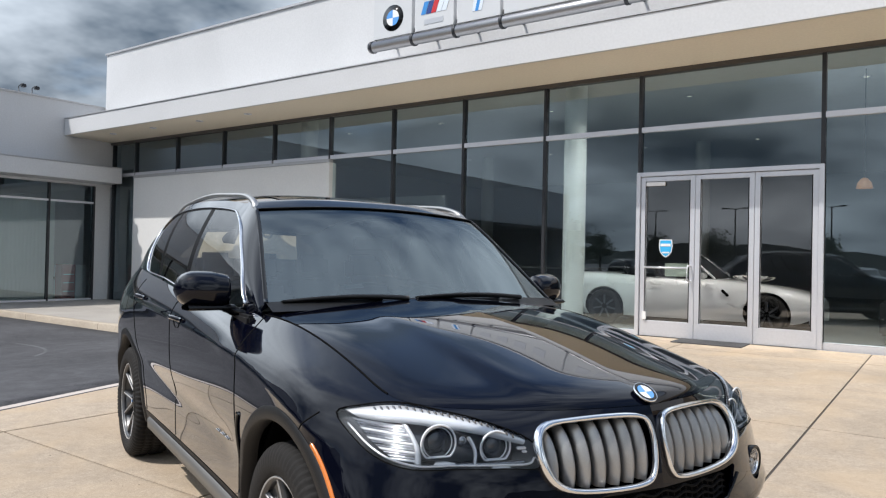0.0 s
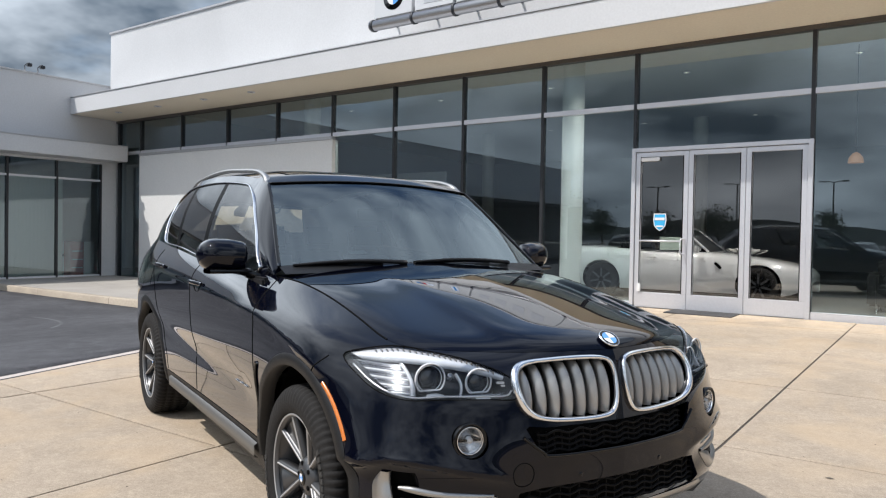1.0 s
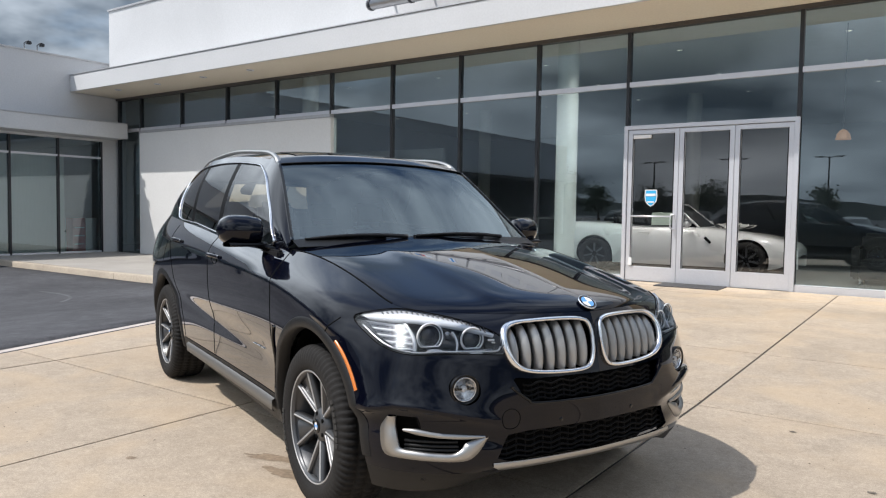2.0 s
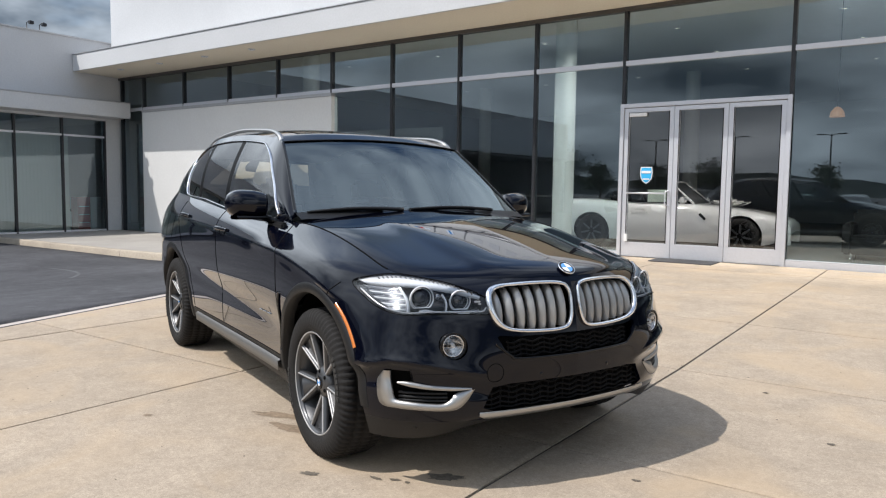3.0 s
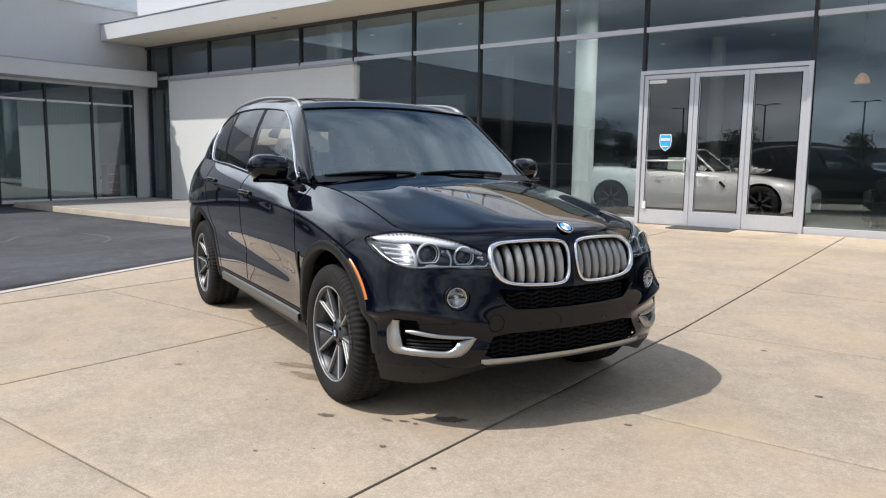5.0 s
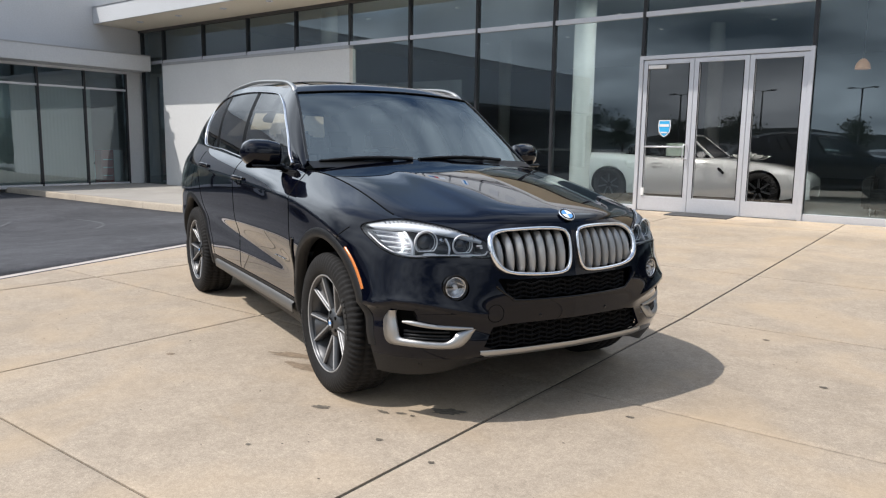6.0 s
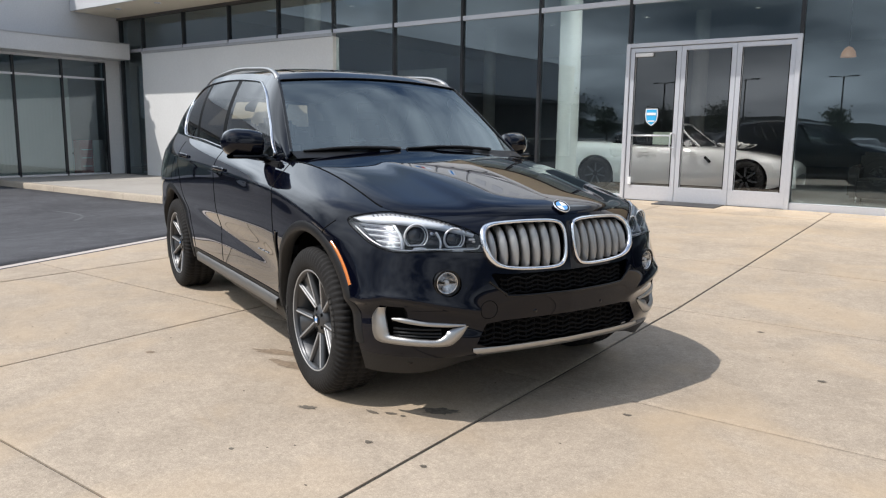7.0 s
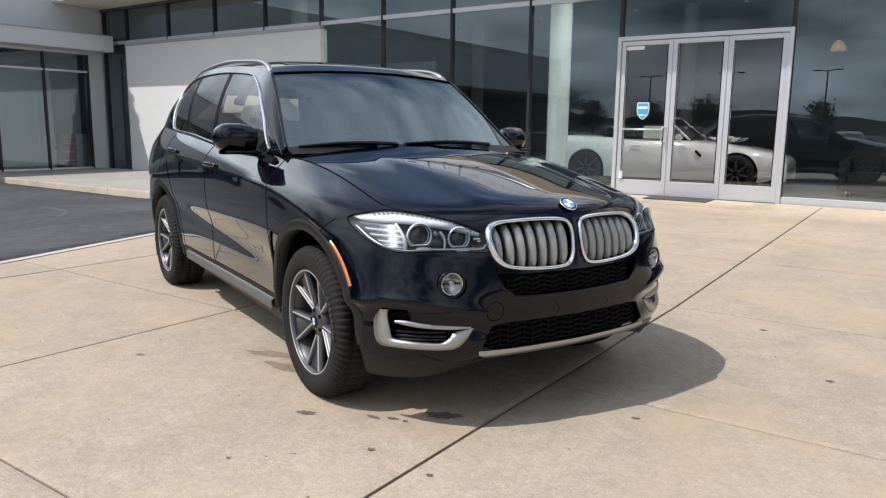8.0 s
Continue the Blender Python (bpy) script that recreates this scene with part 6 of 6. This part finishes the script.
# simpler cars: in the showroom and on the lot behind
def plain_car(label, paint, side_line, glass_line, half, wheelbase, wheel_r, nose_wide=.75, place=None, group="", open_top=False):
    """A car from its side outline: body, glasshouse, windows, wheels, lamps. x to its left, y to its rear, front axle at 0."""
    car = new("car")
    top = curve_through(side_line, 70)
    n = len(top)
    y_min, y_max = min(p[0] for p in top), max(p[0] for p in top)
    rows = []
    for y, z in top:
        t = (y - y_min) / (y_max - y_min)
        taper = (1 - (1 - nose_wide) * max(0, 1 - t / .16) ** 2) * (1 - .16 * max(0, (t - .86) / .14) ** 2)
        w = half * taper
        low = .20 if y < -.45 or y > wheelbase + .45 else .18
        belt = min(z - .02, .62 + .28 * t)
        row = []
        for u, zz in ((.86, low), (.97, low + .12), (1.0, (low + belt) / 2 + .05), (.97, belt), (.90, z - .03), (.80, z), (.4, z + .018), (0, z + .024)):
            row.append(Vector((w * u, y, zz)))
        rows.append([Vector((-p.x, p.y, p.z)) for p in row] + [p for p in reversed(row[:-1])])
    body = grid_bm(rows)
    bmesh.ops.recalc_face_normals(body, faces=body.faces[:])
    arches = [ring(0, wheel_r, wheel_r + .05, 30), ring(wheelbase, wheel_r, wheel_r + .05, 30)]
    for poly in arches:
        split_by(body, poly, (1, 2), lambda c: abs(c.x) > half * .55)
        take(body, lambda c, poly=poly: abs(c.x) > half * .55 and inside(poly, c.y, c.z)).free()
    part("body", body, paint, car)
    if open_top:
        # windscreen in its frame, dark cabin, four seats
        foot, head = Vector((half * .74, .92, .94)), Vector((half * .60, 1.42, 1.36))
        loop = [Vector((-foot.x, foot.y, foot.z)), Vector((-head.x, head.y, head.z)), head, foot]
        rows = [[Vector((foot.lerp(head, t).x * u, foot.lerp(head, t).y - .12 * (1 - u * u) * (1 - .5 * t), foot.lerp(head, t).z + .02 * (1 - u * u))) for u in np.linspace(-1, 1, 15)] for t in np.linspace(0, 1, 8)]
        part("windscreen", grid_bm(rows), LENS, car, "clear windscreen glass")
        part("windscreen_frame", tube_bm([r[0] for r in rows] + rows[-1][1:] + [r[-1] for r in reversed(rows[:-1])], .022, 8), paint, car)
        part("cabin_opening", box_bm(-half * .70, half * .70, 1.0, 2.75, .93, .998, .02), DARK_VOID, car, "dark open cabin")
        for x in (-.36, .36):
            for y in (1.95, 2.6):
                part("seat_back", moved(box_bm(-.21, .21, -.06, .06, 0, .34, .05), Matrix.Translation((x, y, .85)) @ Matrix.Rotation(-.3, 4, "X")), DARK_LEATHER, car)
    else:
        house = curve_through(glass_line, 40)
        rows = []
        for y, z in house:
            base = .90
            for q in top:
                if abs(q[0] - y) < .06:
                    base = q[1]
            k = max(0.0, z - base)
            rows.append([Vector((half * .82, y, base - .03)), Vector((half * (.82 - .22 * k), y, base + k * .6)), Vector((half * (.72 - .22 * k), y, z)), Vector((0, y, z + .02)),
                         Vector((-half * (.72 - .22 * k), y, z)), Vector((-half * (.82 - .22 * k), y, base + k * .6)), Vector((-half * .82, y, base - .03))])
        gh = grid_bm(rows)
        bmesh.ops.recalc_face_normals(gh, faces=gh.faces[:])
        part("glasshouse", gh, LOT_GLASS, car, "dark car windows")
        roof_rows = [[p + Vector((0, 0, .006)) for p in r[2:5]] for r in rows if r[3].z > max(q[3].z for q in rows) - .13]
        if len(roof_rows) > 2:
            part("roof", grid_bm(roof_rows), paint, car)
    for s in (-1, 1):
        for y in (0, wheelbase):
            wh = lathe_bm([(-.1, wheel_r * .66), (-.11, wheel_r * .8), (-.09, wheel_r * .97), (0, wheel_r), (.09, wheel_r * .97), (.11, wheel_r * .8), (.1, wheel_r * .66)], 36, "x")
            wob = part("wheel", moved(wh, Matrix.Translation((s * (half - .12), y, wheel_r))), RUBBER, car)
            hub = lathe_bm([(0, wheel_r * .66), (.03, .06), (.05, .001)], 24, "x")
            rim_bm = moved(hub, Matrix.Translation((s * (half - .05), y, wheel_r)) @ Matrix.Diagonal((-s, 1, 1, 1)))
            rim = part("rim", rim_bm, DARK_VOID, wob)
            for k in range(7):
                a = k * math.tau / 7
                sp = box_bm(-.008, .008, -.018, .018, .05, wheel_r * .67, .004)
                part("spoke", moved(sp, Matrix.Translation((s * (half - .035), y, wheel_r)) @ Matrix.Rotation(a, 4, "X")), RIM_GREY, rim)
        lamp = box_bm(-.17, .17, -.05, .05, -.05, .045, .03)
        yn, zn = top[4]
        part("headlamp", moved(lamp, Matrix.Translation((s * half * .66, y_min + .17, zn + .03)) @ Matrix.Rotation(.5 * s, 4, "Z")), HL_PROJ, car)
        tail = box_bm(-.16, .16, -.04, .04, -.05, .05, .02)
        part("tail_lamp", moved(tail, Matrix.Translation((s * half * .68, y_max - .08, .82)) @ Matrix.Rotation(-.3 * s, 4, "Z")), TAIL, car, "red tail lamp")
        part("door_handle", box_bm(*sorted((s * half * .985, s * half * 1.0)), wheelbase * .62, wheelbase * .62 + .2, .80, .825, .004), paint, car)
        part("door_mirror", moved(box_bm(-.1, .1, -.06, .06, -.06, .06, .03), Matrix.Translation((s * (half + .06), wheelbase * .36, 1.0))), paint, car)
    part("underbody", box_bm(-half * .8, half * .8, y_min + .2, y_max - .2, .16, .4), DARK_VOID, car)
    tagged(car, label, "car", group)
    if place:
        car.matrix_basis = place
    return car


COUPE_SIDE = [(-.86, .42), (-.84, .58), (-.72, .68), (-.3, .79), (.3, .87), (.75, .92), (1.2, .94), (2.0, .95), (2.8, .985), (3.4, 1.0), (3.72, .97), (3.82, .80), (3.84, .5)]
COUPE_TOP = [(.62, .90), (.95, 1.06), (1.32, 1.24), (1.7, 1.33), (2.1, 1.34), (2.55, 1.26), (3.0, 1.11), (3.3, 1.0)]
SUV_SIDE = [(-.88, .45), (-.86, .72), (-.70, .90), (-.2, 1.0), (.4, 1.08), (1.2, 1.10), (2.2, 1.12), (3.2, 1.16), (3.75, 1.16), (3.88, .95), (3.9, .5)]
SUV_TOP = [(.45, 1.06), (.8, 1.3), (1.15, 1.55), (1.6, 1.66), (2.4, 1.69), (3.1, 1.64), (3.5, 1.45), (3.75, 1.14)]
SEDAN_SIDE = [(-.86, .40), (-.84, .62), (-.7, .76), (-.2, .86), (.4, .93), (1.2, .95), (2.2, .97), (3.0, 1.02), (3.5, 1.04), (3.75, .98), (3.84, .75), (3.85, .45)]
SEDAN_TOP = [(.45, .92), (.85, 1.12), (1.25, 1.34), (1.7, 1.43), (2.2, 1.43), (2.7, 1.32), (3.15, 1.12), (3.4, 1.03)]
CAR_WHITE = material("white_car_paint", (0.74, 0.74, 0.73), 0.3, coat=1.0)
CAR_BLACK = material("dark_car_paint", (0.006, 0.006, 0.008), 0.35, coat=0.3, gloss=0.15)
CAR_RED = material("dark_red_car_paint", (0.16, 0.008, 0.01), 0.3, coat=1.0)
CAR_GREY = material("grey_car_paint", (0.11, 0.115, 0.12), 0.35, 0.5, coat=1.0)
LOT_GLASS = material("dark_car_windows", (0.01, 0.011, 0.012), 0.12, coat=0.4, gloss=0.3)
TAIL = material("tail_lamp_red", (0.35, 0.01, 0.01), 0.2, coat=.5)
PALE_SHEET = material("pale_green_paper", (0.55, 0.66, 0.56), 0.7, grain=0.05, grain_scale=30)
BOW_WHITE = material("white_satin_ribbon", (0.78, 0.77, 0.75), 0.4, grain=0.06, grain_scale=30)
white_car = plain_car("white open-top sports car with black wheels on showroom floor", CAR_WHITE, COUPE_SIDE, COUPE_TOP, .95, 2.98, .345, open_top=True, place=pose(-1.30, 12.15, .155, 0, 0, 93))
part("side_gill", moved(box_bm(-.957, -.935, -.08, .08, -.026, .026, .008), Matrix.Translation((0, .70, .70)) @ Matrix.Rotation(.75, 4, "X")), DARK_VOID, white_car, "slanting black side gill")
part("price_sheet", box_bm(-.835, -.830, 1.33, 1.82, .97, 1.22), PALE_SHEET, white_car, "pale green paper sheet in the side window", False)
part("side_window", box_bm(-.828, -.824, 1.22, 2.25, .95, 1.235), LENS, white_car, "clear glass side window", False)


def gift_bow(x, y, z):
    """A big bow of folded ribbon: loops round a knot."""
    bow = new("gift_bow")
    rnd = random.Random(8)
    for k in range(9):
        a = k * math.tau / 9 + rnd.uniform(-.15, .15)
        reach, lift = rnd.uniform(.26, .40), rnd.uniform(.05, .13)
        out, aside = Vector((math.cos(a), math.sin(a) * .7, 0)), Vector((-math.sin(a), math.cos(a), 0))
        rows = []
        for t in np.linspace(0, 1, 17):
            r = reach * math.sin(math.pi * t) ** .7
            h = .03 + lift * (1 - math.cos(math.tau * t)) * .5 * (.5 + t) + .05 * t
            w = .035 + .05 * math.sin(math.pi * t)
            rows.append([out * r + aside * w * u + Vector((0, 0, h + .012 * u * u)) for u in (-1, -.4, .4, 1)])
        part("ribbon_loop", thick(grid_bm(rows), .004), BOW_WHITE, bow)
    part("knot", moved(lathe_bm([(0, .001), (.0, .06), (.05, .085), (.11, .06), (.12, .001)], 18, "z"), Matrix.Translation((0, 0, .04))), BOW_WHITE, bow)
    bow.matrix_basis = pose(x, y, z)
    return tagged(bow, "large white ribbon gift bow on car bonnet", "bow")


gift_bow(-1.68, 12.1, 1.025)
plain_car("black SUV standing near dark partition", CAR_BLACK, SUV_SIDE, SUV_TOP, .96, 2.9, .37, place=pose(-7.6, 12.6, .155, 0, 0, 140))
# cars on the lot across the road, only ever seen as reflections in the glass
lot = [("black SUV parked on asphalt lot", CAR_BLACK, 0), ("dark red sedan parked on asphalt lot", CAR_RED, 1), ("grey sedan parked on asphalt lot", CAR_GREY, 1), ("black SUV parked on asphalt lot", CAR_BLACK, 0), ("white sedan parked on asphalt lot", CAR_WHITE, 1)]
first = {}
for k in range(10):
    label, paint, kind = lot[(k * 3) % 5]
    at = pose(-16 + k * 3.3, -26 - .4 * (k % 3), -.10, 0, 0, 180 if k % 2 else 0)
    if label in first:
        copy_thing(first[label], at)
    else:
        first[label] = plain_car(label, paint, SEDAN_SIDE if kind else SUV_SIDE, SEDAN_TOP if kind else SUV_TOP, .93, 2.85, .34, place=at, group="cars on the lot")


def lamp_post(x, y, heads, turn):
    post = new("lamp_post")
    part("pole", tube_bm([(0, 0, .5), (0, 0, 8.2)], [.10, .07], 12), POST, post)
    part("footing", lathe_bm([(0, .3), (.5, .3), (.55, .26), (.55, .001)], 20, "z"), KERB, post)
    for s in ((-1, 1) if heads == 2 else (1,)):
        part("arm", tube_bm([(0, 0, 8.05), (s * .5, 0, 8.2), (s * .8, 0, 8.22)], .04, 8), POST, post)
        part("lamp_head", box_bm(*sorted((s * .75, s * 1.55)), -.2, .2, 8.15, 8.27, .03), POST, post)
    post.matrix_basis = pose(x, y, -.10, 0, 0, turn)
    return tagged(post, "tall dark parking-lot lamp post with flat heads", "lamp post", "lamp posts on the lot")


POST = material("dark_post_paint", (0.03, 0.028, 0.026), 0.5, 0.3, grain=.15, grain_scale=20)
for x, y, heads, turn in ((-31, -72, 2, 10), (-20.6, -70, 2, 0), (-10.3, -70, 2, 15), (-2, -62, 2, 80), (1.2, -73, 2, 5), (9.0, -60, 2, 0), (11.5, -74, 2, 40), (-48, -76, 2, 0)):
    lamp_post(x, y, heads, turn)


def tree(x, y, height, spread, seed):
    """Tapered trunk with limbs and a loose crown of small leaf clumps."""
    rnd = random.Random(seed)
    root = new("tree")
    trunk = tube_bm([(0, 0, -.1), (.05, .02, height * .25), (.0, .05, height * .5), (.08, 0, height * .8)], [.20, .15, .10, .03], 9)
    tips = []
    for k in range(9):
        a, h = rnd.uniform(0, math.tau), height * rnd.uniform(.3, .75)
        r = spread * rnd.uniform(.5, .9) * (1 - .4 * h / height)
        tip = Vector((r * math.cos(a), r * math.sin(a), h + height * rnd.uniform(.08, .2)))
        tube_bm([(0, 0, h * .9), tip * .5 + Vector((0, 0, h * .45)), tip], [.06, .04, .015], 6, bm=trunk)
        tips.append(tip)
    part("trunk", trunk, BARK, root)
    pts, faces = [], []
    for k in range(1500):
        c = rnd.choice(tips) if k % 3 else Vector((0, 0, height * rnd.uniform(.4, .95)))
        p = c + Vector((rnd.gauss(0, spread * .28), rnd.gauss(0, spread * .28), rnd.gauss(0, height * .09)))
        u = Vector((rnd.gauss(0, 1), rnd.gauss(0, 1), rnd.gauss(0, .6))).normalized() * rnd.uniform(.10, .24)
        v = u.orthogonal().normalized() * u.length * rnd.uniform(.5, .9)
        i = len(pts)
        pts += [p - u, p + v, p + u, p - v]
        faces.append((i, i + 1, i + 2, i + 3))
    me = bpy.data.meshes.new("crown")
    me.from_pydata([tuple(p) for p in pts], [], faces)
    me.materials.append(LEAF)
    crown = new("crown", me)
    crown.parent = root
    root.matrix_basis = pose(x, y, -.1)
    return tagged(root, "leafy green broad tree beyond the lot", "tree", "trees beyond the lot")


BARK = material("bark", (0.10, 0.075, 0.055), 0.9, grain=.3, grain_scale=12)
LEAF = material("leaves", (0.05, 0.075, 0.03), 0.6, grain=.4, grain_scale=3)
trees = [tree(-60, -84, 6.5, 3.0, 1), tree(-51, -88, 8, 3.4, 2), tree(-43, -82, 5.5, 2.6, 3)]
for k, (x, y, s) in enumerate(((-70, -90, 1), (-36, -86, 2), (-28, -90, 0), (-82, -95, 1), (4, -96, 2), (18, -92, 0), (34, -95, 1), (-14, -97, 2), (50, -90, 0))):
    copy_thing(trees[s], pose(x, y, -.1, 0, 0, 50 * k))


def build_hills():
    rows = []
    for k in range(121):
        a = math.pi + math.pi * k / 120
        d = 390
        h = 9 + 7 * noise.noise(Vector((k * .09, 3.1, 0))) + 4 * noise.noise(Vector((k * .3, 8, 0)))
        rows.append([Vector((d * math.cos(a), d * math.sin(a), -2)), Vector((d * 1.03 * math.cos(a), d * 1.03 * math.sin(a), max(2, h)))])
    bm = grid_bm(rows)
    structure("backdrop", bm, HILL, "low dark wooded ridge on the horizon", "hills")


HILL = material("far_woods", (0.045, 0.055, 0.05), 0.95, grain=.3, grain_scale=.1)
build_hills()
